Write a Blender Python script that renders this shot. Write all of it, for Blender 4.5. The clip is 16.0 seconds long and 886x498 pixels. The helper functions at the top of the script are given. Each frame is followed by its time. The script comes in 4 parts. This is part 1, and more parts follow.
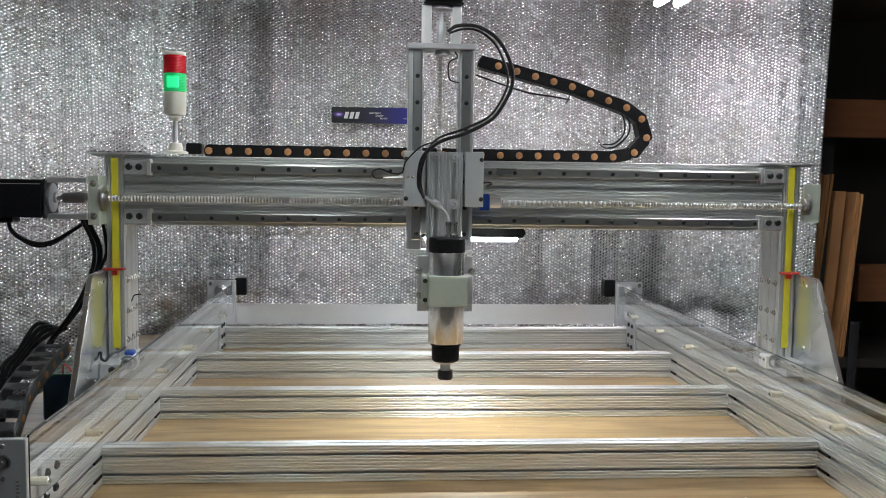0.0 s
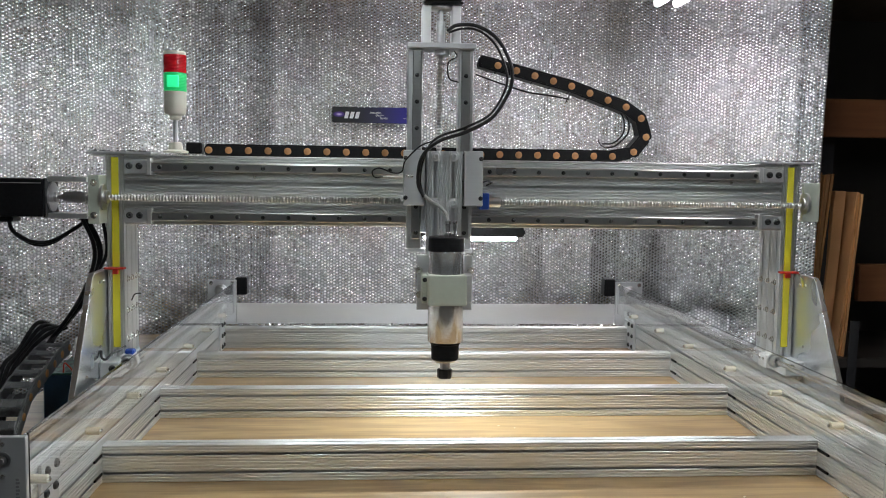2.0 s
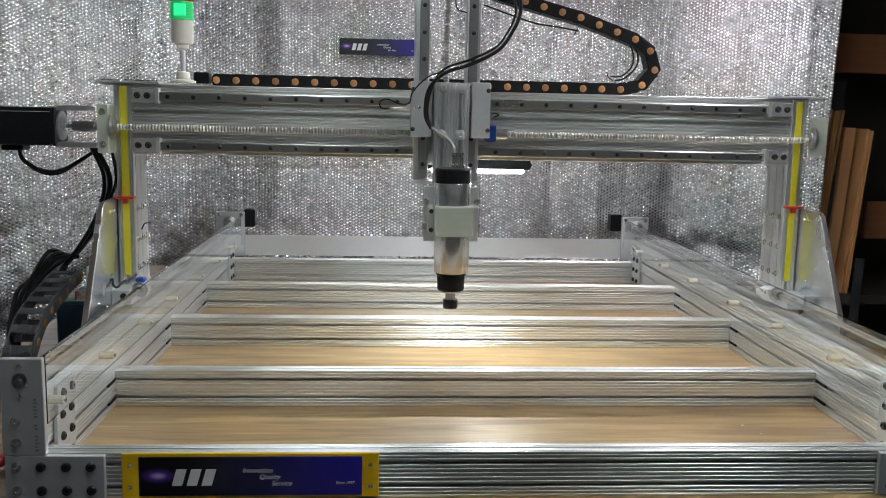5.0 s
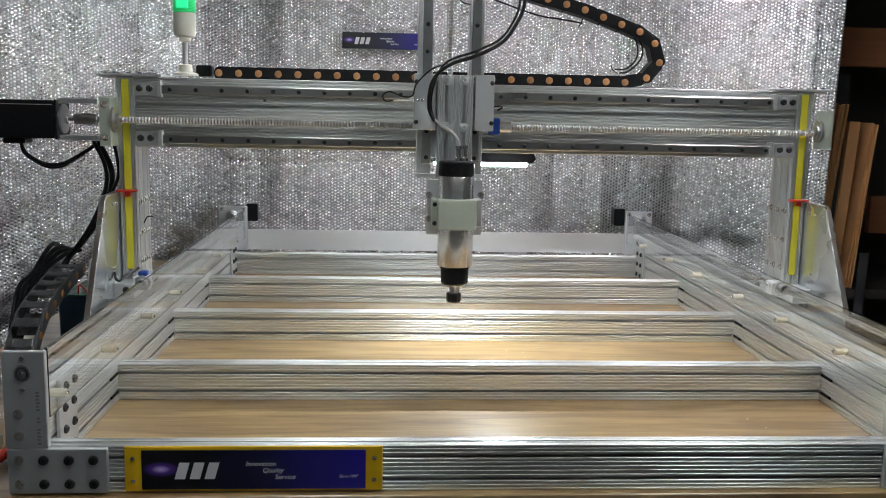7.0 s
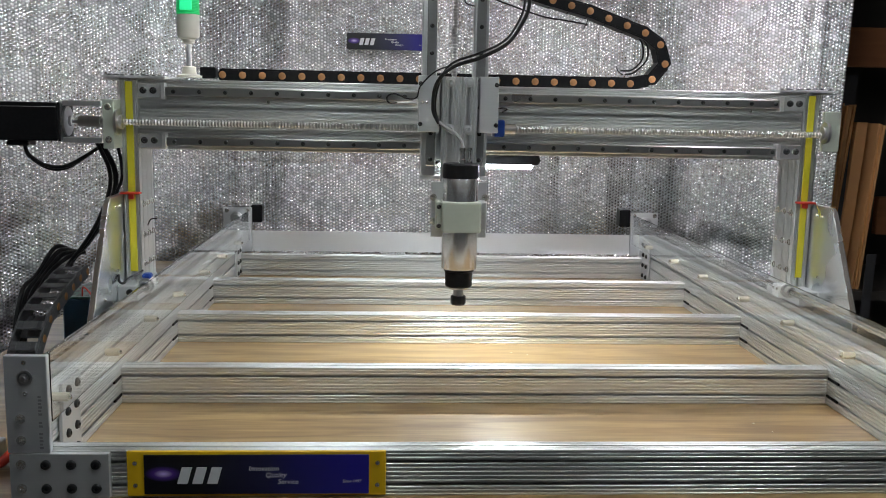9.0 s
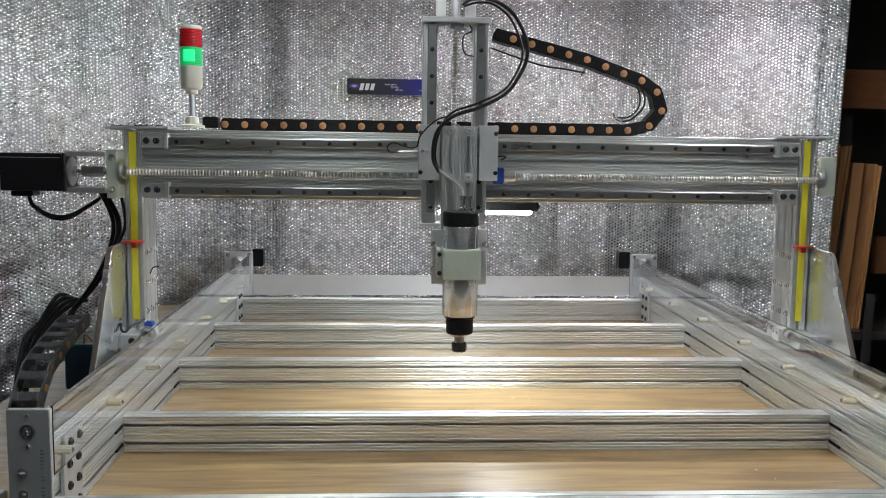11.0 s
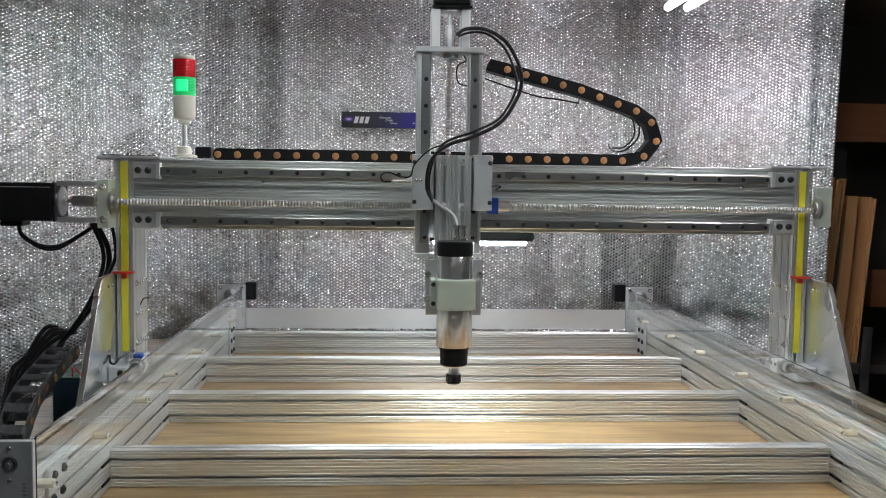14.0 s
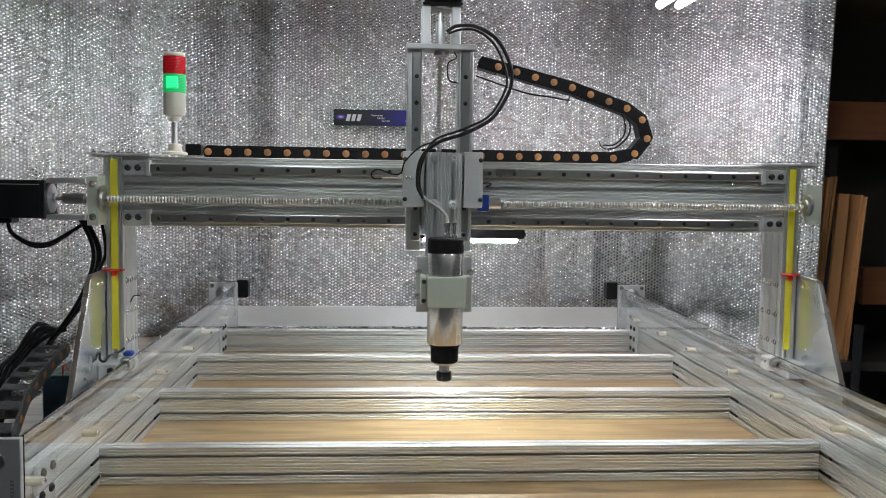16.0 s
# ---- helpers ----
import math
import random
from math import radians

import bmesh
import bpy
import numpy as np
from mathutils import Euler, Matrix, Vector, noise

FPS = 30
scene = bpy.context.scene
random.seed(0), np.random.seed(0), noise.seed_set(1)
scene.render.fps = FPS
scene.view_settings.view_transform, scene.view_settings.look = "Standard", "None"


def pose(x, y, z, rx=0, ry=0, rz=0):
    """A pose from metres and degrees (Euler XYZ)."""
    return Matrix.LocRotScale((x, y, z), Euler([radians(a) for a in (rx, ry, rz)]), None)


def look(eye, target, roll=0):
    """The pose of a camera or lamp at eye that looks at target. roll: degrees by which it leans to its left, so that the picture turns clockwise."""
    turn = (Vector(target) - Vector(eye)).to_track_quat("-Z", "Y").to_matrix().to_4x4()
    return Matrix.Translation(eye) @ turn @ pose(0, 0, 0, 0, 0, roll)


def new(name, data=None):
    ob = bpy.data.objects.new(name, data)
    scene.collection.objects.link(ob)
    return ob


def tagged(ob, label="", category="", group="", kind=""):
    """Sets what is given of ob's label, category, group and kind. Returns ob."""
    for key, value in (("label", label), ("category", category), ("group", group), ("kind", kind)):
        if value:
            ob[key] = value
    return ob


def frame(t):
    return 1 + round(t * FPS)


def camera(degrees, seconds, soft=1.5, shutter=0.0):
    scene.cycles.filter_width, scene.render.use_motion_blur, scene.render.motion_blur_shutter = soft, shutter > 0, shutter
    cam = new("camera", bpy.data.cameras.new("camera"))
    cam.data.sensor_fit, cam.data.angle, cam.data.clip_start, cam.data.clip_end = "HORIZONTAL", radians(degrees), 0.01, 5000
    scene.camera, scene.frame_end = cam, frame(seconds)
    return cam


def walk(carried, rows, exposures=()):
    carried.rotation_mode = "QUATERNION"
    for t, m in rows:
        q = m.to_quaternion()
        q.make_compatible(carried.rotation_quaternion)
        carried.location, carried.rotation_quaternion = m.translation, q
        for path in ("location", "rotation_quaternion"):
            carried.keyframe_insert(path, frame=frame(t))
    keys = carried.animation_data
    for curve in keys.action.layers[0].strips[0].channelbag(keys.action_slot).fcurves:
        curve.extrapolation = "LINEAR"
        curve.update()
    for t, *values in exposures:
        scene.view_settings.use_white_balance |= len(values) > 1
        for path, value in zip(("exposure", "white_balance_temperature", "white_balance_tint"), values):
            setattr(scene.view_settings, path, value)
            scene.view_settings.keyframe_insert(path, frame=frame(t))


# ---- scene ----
cam = camera(52.2, 16.0, soft=1.0)
PATH = [
    (0, (-0.21, -1.426, 0.653), (-0.06, 0.562, 0.497), 0.8),
    (0.5, (-0.205, -1.426, 0.651), (-0.058, 0.563, 0.508), 0.8),
    (1, (-0.207, -1.428, 0.65), (-0.059, 0.563, 0.519), 0.8),
    (1.5, (-0.206, -1.429, 0.652), (-0.059, 0.561, 0.516), 0.8),
    (2, (-0.207, -1.43, 0.65), (-0.059, 0.559, 0.495), 0.8),
    (2.5, (-0.204, -1.435, 0.638), (-0.056, 0.547, 0.419), 0.8),
    (3, (-0.205, -1.438, 0.637), (-0.058, 0.54, 0.378), 0.8),
    (3.5, (-0.207, -1.441, 0.641), (-0.063, 0.535, 0.366), 1.0),
    (6, (-0.205, -1.451, 0.64), (-0.075, 0.522, 0.341), 1.2),
    (6.5, (-0.208, -1.447, 0.636), (-0.079, 0.526, 0.335), 1.2),
    (7, (-0.208, -1.441, 0.634), (-0.08, 0.532, 0.33), 1.2),
    (7.5, (-0.208, -1.436, 0.636), (-0.082, 0.536, 0.329), 1.3),
    (8, (-0.208, -1.431, 0.633), (-0.085, 0.542, 0.326), 1.3),
    (10.3, (-0.199, -1.432, 0.66), (-0.089, 0.546, 0.38), 1.0),
    (10.5, (-0.21, -1.435, 0.663), (-0.092, 0.544, 0.399), 0.9),
    (11, (-0.207, -1.441, 0.664), (-0.092, 0.543, 0.44), 0.8),
    (11.5, (-0.21, -1.444, 0.659), (-0.093, 0.543, 0.466), 0.8),
    (12, (-0.209, -1.441, 0.654), (-0.091, 0.549, 0.483), 0.7),
    (12.5, (-0.212, -1.433, 0.641), (-0.091, 0.557, 0.485), 0.6),
    (13, (-0.206, -1.426, 0.648), (-0.087, 0.565, 0.498), 0.6),
    (13.5, (-0.203, -1.423, 0.647), (-0.082, 0.568, 0.505), 0.7),
    (14, (-0.203, -1.421, 0.647), (-0.078, 0.57, 0.504), 0.8),
    (14.5, (-0.201, -1.42, 0.646), (-0.073, 0.571, 0.501), 0.8),
    (15, (-0.199, -1.422, 0.644), (-0.066, 0.569, 0.499), 0.7),
    (15.5, (-0.201, -1.421, 0.65), (-0.063, 0.569, 0.501), 0.8),
    (16, (-0.195, -1.421, 0.644), (-0.057, 0.569, 0.498), 0.8),
]
walk(cam, [(t, look(e, a, r)) for t, e, a, r in PATH])

# ---- world and lights ----
world = bpy.data.worlds.new("room")
scene.world = world
world.use_nodes = True
world.node_tree.nodes["Background"].inputs[0].default_value = (0.5, 0.55, 0.6, 1)
world.node_tree.nodes["Background"].inputs[1].default_value = 0.02
TUBE = 27.0      # glow of the ceiling tubes
LED = 260.0       # glow of the work light

# ---- materials ----


def mat(name, colour, rough=0.5, metal=0.0, var=0.12, scale=(30, 30, 30), bump=0.0, bscale=None, spec=0.5,
        vary=0.0, coat=0.0, trans=0.0, ior=1.45, stain=0.0):
    """Principled surface with grain (fine noise), stains (coarse noise) and relief, in object metres."""
    m = bpy.data.materials.new(name)
    m.use_nodes = True
    n, l = m.node_tree.nodes, m.node_tree.links
    b = n["Principled BSDF"]
    tc = n.new("ShaderNodeTexCoord")
    mp = n.new("ShaderNodeMapping")
    mp.inputs["Scale"].default_value = scale
    l.new(tc.outputs["Object"], mp.inputs[0])
    no = n.new("ShaderNodeTexNoise")
    no.inputs["Scale"].default_value = 1.0
    no.inputs["Detail"].default_value = 5
    l.new(mp.outputs[0], no.inputs["Vector"])
    big = n.new("ShaderNodeTexNoise")
    big.inputs["Scale"].default_value = 5.0
    big.inputs["Detail"].default_value = 3
    l.new(tc.outputs["Object"], big.inputs["Vector"])
    add = n.new("ShaderNodeMath")
    add.operation = "MULTIPLY_ADD"
    l.new(big.outputs[0], add.inputs[0])
    add.inputs[1].default_value = stain
    l.new(no.outputs[0], add.inputs[2])
    ra = n.new("ShaderNodeMapRange")
    ra.inputs[1].default_value, ra.inputs[2].default_value = 0.3, 0.7 + stain
    ra.inputs[3].default_value, ra.inputs[4].default_value = 1 - var, 1 + var
    l.new(add.outputs[0], ra.inputs[0])
    val = ra.outputs[0]
    if vary:
        oi = n.new("ShaderNodeObjectInfo")
        rv = n.new("ShaderNodeMapRange")
        rv.inputs[3].default_value, rv.inputs[4].default_value = 1 - vary, 1 + vary
        l.new(oi.outputs["Random"], rv.inputs[0])
        mu = n.new("ShaderNodeMath")
        mu.operation = "MULTIPLY"
        l.new(val, mu.inputs[0])
        l.new(rv.outputs[0], mu.inputs[1])
        val = mu.outputs[0]
    hsv = n.new("ShaderNodeHueSaturation")
    hsv.inputs["Color"].default_value = (*colour, 1)
    l.new(val, hsv.inputs["Value"])
    l.new(hsv.outputs[0], b.inputs["Base Color"])
    rr = n.new("ShaderNodeMapRange")
    rr.inputs[3].default_value, rr.inputs[4].default_value = max(0.02, rough - 0.07), rough + 0.07
    l.new(big.outputs[0], rr.inputs[0])
    l.new(rr.outputs[0], b.inputs["Roughness"])
    b.inputs["Metallic"].default_value = metal
    b.inputs["Specular IOR Level"].default_value = spec
    b.inputs["Coat Weight"].default_value = coat
    b.inputs["Coat Roughness"].default_value = 0.12
    b.inputs["Transmission Weight"].default_value = trans
    b.inputs["IOR"].default_value = ior
    if bump:
        bn = n.new("ShaderNodeBump")
        bn.inputs["Strength"].default_value = 0.6
        bn.inputs["Distance"].default_value = bump
        l.new(no.outputs[0], bn.inputs["Height"])
        l.new(bn.outputs[0], b.inputs["Normal"])
    return m


def glow(name, colour, strength):
    m = bpy.data.materials.new(name)
    m.use_nodes = True
    n, l = m.node_tree.nodes, m.node_tree.links
    b = n["Principled BSDF"]
    b.inputs["Base Color"].default_value = (*colour, 1)
    b.inputs["Emission Color"].default_value = (*colour, 1)
    b.inputs["Emission Strength"].default_value = strength
    b.inputs["Roughness"].default_value = 0.4
    return m


ALU_X = mat("anodised aluminium along x", (0.8, 0.81, 0.805), 0.36, 1, 0.02, (1.5, 60, 60), 0.0, stain=0.8)
ALU_Y = mat("anodised aluminium along y", (0.8, 0.81, 0.805), 0.36, 1, 0.02, (60, 1.5, 60), 0.0, stain=0.8)
ALU_Z = mat("anodised aluminium along z", (0.8, 0.81, 0.805), 0.36, 1, 0.02, (60, 60, 1.5), 0.0, stain=0.8)
PLATE = mat("machined aluminium plate", (0.58, 0.59, 0.6), 0.42, 0.6, 0.06, (12, 700, 700), 0.00004, stain=0.6)
SHEET = mat("bright aluminium sheet", (0.86, 0.86, 0.86), 0.45, 1, 0.05, (40, 900, 900), 0.00003, stain=0.8)
SATIN = mat("satin aluminium side plate", (0.86, 0.88, 0.9), 0.27, 1, 0.05, (900, 900, 20), 0.00003, stain=0.8)
STEEL = mat("ground steel", (0.52, 0.52, 0.53), 0.32, 1, 0.08, (60, 60, 60))
POLISHED = mat("polished screw steel", (0.7, 0.7, 0.7), 0.2, 1, 0.06, (60, 60, 60))
RAIL = mat("polished rail steel", (0.46, 0.465, 0.46), 0.3, 1, 0.08, (6, 200, 200), stain=0.8)
BRUSHED = mat("turned stainless steel", (0.82, 0.82, 0.82), 0.2, 0.9, 0.05, (20, 20, 300))
ZINC = mat("zinc plated bolt", (0.7, 0.7, 0.68), 0.25, 1, 0.1, (200, 200, 200))
BLACKBOLT = mat("black oxide bolt", (0.012, 0.012, 0.013), 0.3, 0.0, 0.2, (200, 200, 200), coat=0.2)
BLACK = mat("black plastic", (0.012, 0.012, 0.013), 0.42, 0, 0.2, (80, 80, 80), 0.0001, vary=0.15, spec=0.12)
# Black chain greyed: the lamp's gloss on it is put into the colour.
CHAINGREY = mat("black plastic, lamp sheen in its grey", (0.1, 0.102, 0.107), 0.32, 0, 0.2, (80, 80, 80), 0.0001, vary=0.15)
MOTOR = mat("black motor enamel", (0.010, 0.010, 0.011), 0.35, 0, 0.2, (150, 150, 150), 0.0002, spec=0.25)
RUBBER = mat("black cable sheath", (0.014, 0.014, 0.015), 0.38, 0, 0.2, (90, 90, 90), spec=0.3)
GREYCABLE = mat("grey cable sheath", (0.35, 0.35, 0.34), 0.4, 0, 0.1, (90, 90, 90))
TAN = mat("tan plastic cap", (0.42, 0.2, 0.075), 0.5, 0, 0.1, (90, 90, 90), vary=0.2)
YELLOWTAPE = mat("yellow slot cover", (0.62, 0.56, 0.03), 0.45, 0, 0.08, (50, 50, 5))
YELLOW = mat("yellow enamel", (0.8, 0.5, 0.01), 0.38, 0, 0.06, (30, 30, 30), stain=0.5)
RED = mat("red plastic", (0.5, 0.03, 0.015), 0.35, 0, 0.1, (50, 50, 50))
REDLENS = mat("red ribbed lens", (0.62, 0.012, 0.02), 0.25, 0, 0.06, (20, 20, 20), coat=0.4)
WHITE = mat("off white plastic", (0.72, 0.69, 0.6), 0.4, 0, 0.04, (40, 40, 40), stain=0.4)
NYLON = mat("natural nylon", (0.6, 0.55, 0.42), 0.4, 0, 0.05, (60, 60, 60))
CLAMP = mat("pale green grey clamp enamel", (0.46, 0.5, 0.43), 0.4, 0.1, 0.05, (60, 60, 60), 0.00005, stain=0.4)
BLUEPART = mat("blue anodised bracket", (0.02, 0.07, 0.35), 0.35, 0.3, 0.1, (60, 60, 60))
CARD = mat("corrugated cardboard", (0.5, 0.27, 0.11), 0.75, 0, 0.1, (14, 14, 5), 0.0003, vary=0.15, stain=0.8)
CARDEDGE = mat("cardboard edge", (0.5, 0.25, 0.09), 0.8, 0, 0.35, (400, 400, 6), 0.0006, vary=0.2)
# Near-black boards: the shade at the room's back is put into this colour.
DARKWALL = mat("dark board, shade in its colour", (0.045, 0.04, 0.034), 0.55, 0, 0.3, (6, 6, 2), 0.001, stain=1.0)
RACKWOOD = mat("dark red brown timber", (0.24, 0.1, 0.04), 0.6, 0, 0.4, (2.5, 40, 40), 0.0006, stain=0.8)
TIMBER = mat("brown timber", (0.2, 0.075, 0.03), 0.6, 0, 0.35, (2.5, 40, 40), 0.0006, stain=0.8)
CEILING = mat("brown ceiling boards", (0.22, 0.15, 0.1), 0.7, 0, 0.3, (30, 1.5, 30), 0.0008, stain=0.8)
PLASTER = mat("added grey room wall", (0.32, 0.32, 0.32), 0.8, 0, 0.12, (4, 4, 4), 0.0006, stain=0.8)
CONCRETE = mat("concrete floor", (0.19, 0.19, 0.19), 0.7, 0, 0.2, (8, 8, 8), 0.0006, stain=0.8)
GREYSHEET = mat("grey plastic sheet", (0.04, 0.041, 0.043), 0.45, 0, 0.1, (10, 10, 10))
BOARD = mat("green circuit board", (0.02, 0.09, 0.06), 0.4, 0, 0.3, (120, 120, 120))
BLUEBOX = mat("dark blue enclosure", (0.015, 0.045, 0.08), 0.4, 0, 0.1, (30, 30, 30))
LETTER = mat("white print", (0.85, 0.85, 0.87), 0.4, 0, 0.03, (40, 40, 40))
ENGRAVED = mat("dark engraving", (0.3, 0.3, 0.31), 0.6, 0.3, 0.1, (90, 90, 90))
TUBECOOL = glow("cool fluorescent tube", (0.87, 0.965, 1.0), TUBE * 0.47)
TUBEWARM = glow("rosy fluorescent tube", (0.97, 0.925, 1.0), TUBE * 1.45)
# tubes of the added front pair, tinted to cool the near bed
TUBEADDED = glow("added bluish front tube", (0.87, 0.95, 1.0), TUBE * 0.98)
LEDGLOW = glow("led strip", (0.86, 0.95, 1.0), LED)
GREENLENS = glow("lit green ribbed lens", (0.01, 0.5, 0.14), 0.35)
GREENGLOW = glow("lit green core", (0.03, 0.9, 0.33), 0.75)


def clear_sheet():
    m = bpy.data.materials.new("clear polycarbonate")
    m.use_nodes = True
    b = m.node_tree.nodes["Principled BSDF"]
    b.inputs["Base Color"].default_value = (0.97, 0.98, 0.98, 1)
    b.inputs["Roughness"].default_value = 0.02
    b.inputs["Transmission Weight"].default_value = 1.0
    b.inputs["IOR"].default_value = 1.5
    return m


CLEAR = clear_sheet()


def wood_board():
    """Varnished plywood: long grain along x, darker streaks, small scuffs."""
    m = mat("varnished plywood", (0.4, 0.245, 0.12), 0.36, 0, 0.32, (9, 150, 150), 0.0003, coat=0.9, stain=0.7, spec=0.8)
    n, l = m.node_tree.nodes, m.node_tree.links
    tc = n.new("ShaderNodeTexCoord")
    mp = n.new("ShaderNodeMapping")
    mp.inputs["Scale"].default_value = (1.5, 15, 15)
    l.new(tc.outputs["Object"], mp.inputs[0])
    wv = n.new("ShaderNodeTexNoise")
    wv.inputs["Scale"].default_value, wv.inputs["Detail"].default_value = 1.6, 6
    wv.inputs["Distortion"].default_value = 1.2
    l.new(mp.outputs[0], wv.inputs["Vector"])
    rp = n.new("ShaderNodeValToRGB")
    rp.color_ramp.elements[0].position, rp.color_ramp.elements[0].color = 0.36, (0.27, 0.16, 0.064, 1)
    rp.color_ramp.elements[1].position, rp.color_ramp.elements[1].color = 0.64, (0.47, 0.31, 0.135, 1)
    l.new(wv.outputs[0], rp.inputs[0])
    for node in n:
        if node.type == "HUE_SAT":
            l.new(rp.outputs[0], node.inputs["Color"])
    n["Principled BSDF"].inputs["Coat Roughness"].default_value = 0.27
    return m


WOOD = wood_board()


def printed_panel():
    """Printed panel: black running into blue, with a small violet nebula; object x runs 0 to 1 over the panel."""
    m = bpy.data.materials.new("printed black and blue panel")
    m.use_nodes = True
    n, l = m.node_tree.nodes, m.node_tree.links
    b = n["Principled BSDF"]
    uv = n.new("ShaderNodeUVMap")
    sp = n.new("ShaderNodeSeparateXYZ")
    l.new(uv.outputs[0], sp.inputs[0])
    rp = n.new("ShaderNodeValToRGB")
    e = rp.color_ramp.elements
    e[0].position, e[0].color = 0.25, (0.004, 0.004, 0.007, 1)
    e[1].position, e[1].color = 1.0, (0.02, 0.015, 0.3, 1)
    e.new(0.55).color = (0.012, 0.012, 0.06, 1)
    e.new(0.8).color = (0.018, 0.015, 0.2, 1)
    l.new(sp.outputs[0], rp.inputs[0])
    mp = n.new("ShaderNodeMapping")
    mp.inputs["Location"].default_value = (-0.085 * 12, -0.52 * 5, 0)
    mp.inputs["Scale"].default_value = (12, 5, 1)
    l.new(uv.outputs[0], mp.inputs[0])
    gr = n.new("ShaderNodeTexGradient")
    gr.gradient_type = "SPHERICAL"
    l.new(mp.outputs[0], gr.inputs[0])
    r2 = n.new("ShaderNodeValToRGB")
    r2.color_ramp.elements[0].color = (0, 0, 0, 1)
    r2.color_ramp.elements[1].color = (0.75, 0.6, 1, 1)
    r2.color_ramp.elements.new(0.5).color = (0.09, 0.03, 0.3, 1)
    l.new(gr.outputs[1], r2.inputs[0])
    mx = n.new("ShaderNodeMix")
    mx.data_type, mx.blend_type = "RGBA", "ADD"
    mx.inputs[0].default_value = 1
    l.new(rp.outputs[0], mx.inputs[6])
    l.new(r2.outputs[0], mx.inputs[7])
    l.new(mx.outputs[2], b.inputs["Base Color"])
    b.inputs["Roughness"].default_value = 0.3
    return m


PRINT = printed_panel()


def bubble_foil(name, dull, bright, smooth, matte):
    """Silver foil skin with fine crinkles; the bubbles themselves are shaped in the sheet."""
    m = bpy.data.materials.new(name)
    m.use_nodes = True
    n, l = m.node_tree.nodes, m.node_tree.links
    b = n["Principled BSDF"]
    tc = n.new("ShaderNodeTexCoord")
    fine = n.new("ShaderNodeTexNoise")
    fine.inputs["Scale"].default_value, fine.inputs["Detail"].default_value = 170, 3
    l.new(tc.outputs["Object"], fine.inputs["Vector"])
    crease = n.new("ShaderNodeTexNoise")
    crease.inputs["Scale"].default_value, crease.inputs["Detail"].default_value = 11, 6
    crease.inputs["Distortion"].default_value = 1.0
    l.new(tc.outputs["Object"], crease.inputs["Vector"])
    bn = n.new("ShaderNodeBump")
    bn.inputs["Strength"].default_value, bn.inputs["Distance"].default_value = 0.3, 0.001
    l.new(fine.outputs[0], bn.inputs["Height"])
    l.new(bn.outputs[0], b.inputs["Normal"])
    geo = n.new("ShaderNodeNewGeometry")
    rp = n.new("ShaderNodeValToRGB")
    rp.color_ramp.elements[0].position, rp.color_ramp.elements[0].color = 0.0, (dull, dull, dull * 1.02, 1)
    rp.color_ramp.elements[1].position, rp.color_ramp.elements[1].color = 1.0, (bright, bright, bright * 1.02, 1)
    l.new(geo.outputs["Random Per Island"], rp.inputs[0])
    l.new(rp.outputs[0], b.inputs["Base Color"])
    b.inputs["Metallic"].default_value = 1
    rr = n.new("ShaderNodeMapRange")
    rr.inputs[1].default_value, rr.inputs[2].default_value = 0.35, 0.65
    rr.inputs[3].default_value, rr.inputs[4].default_value = smooth, matte
    l.new(crease.outputs[0], rr.inputs[0])
    l.new(rr.outputs[0], b.inputs["Roughness"])
    return m


FOIL = bubble_foil("silver bubble foil", 0.44, 0.95, 0.2, 0.3)
# Rougher skin between the bubbles, darkened: shade of the dips put into colour.
DIPSHADE = bubble_foil("foil dips, shade in the colour", 0.34, 0.4, 0.32, 0.42)

# ---- building helpers ----
PLACE = {}


def thing(name, label, category, at=(0, 0, 0), group="", kind=""):
    ob = new(name)
    ob.location = at
    ob.empty_display_size = 0.05
    PLACE[ob] = Matrix.Translation(at)
    return tagged(ob, label, category, group, kind)


def put(name, mesh, parent, m=Matrix.Identity(4), label=""):
    """One object on a given mesh at the world pose m, under parent."""
    ob = new(name, mesh)
    ob.matrix_basis = m
    PLACE[ob] = m
    if parent is not None:
        ob.parent = parent
        ob.matrix_parent_inverse = PLACE[parent].inverted()
    return tagged(ob, label)


def mesh_of(name, bm, material, smooth=False):
    bmesh.ops.recalc_face_normals(bm, faces=bm.faces)
    me = bpy.data.meshes.new(name)
    bm.to_mesh(me)
    bm.free()
    me.materials.append(material)
    if smooth:
        me.shade_smooth()
        me.set_sharp_from_angle(angle=radians(35))
    return me


def part(name, bm, material, parent, label="", smooth=False):
    return put(name, mesh_of(name, bm, material, smooth), parent, label=label)


def box(x0, x1, y0, y1, z0, z1, bevel=0.0015, bm=None, segs=1):
    own = bmesh.new()
    bmesh.ops.create_cube(own, size=1, matrix=Matrix.LocRotScale(
        ((x0 + x1) / 2, (y0 + y1) / 2, (z0 + z1) / 2), None, (x1 - x0, y1 - y0, z1 - z0)))
    if bevel:
        bmesh.ops.bevel(own, geom=own.edges[:], offset=bevel, segments=segs, affect="EDGES", profile=0.6)
    return join(bm, own)


def join(bm, own):
    if bm is None:
        return own
    me = bpy.data.meshes.new("tmp")
    own.to_mesh(me)
    own.free()
    bm.from_mesh(me)
    bpy.data.meshes.remove(me)
    return bm


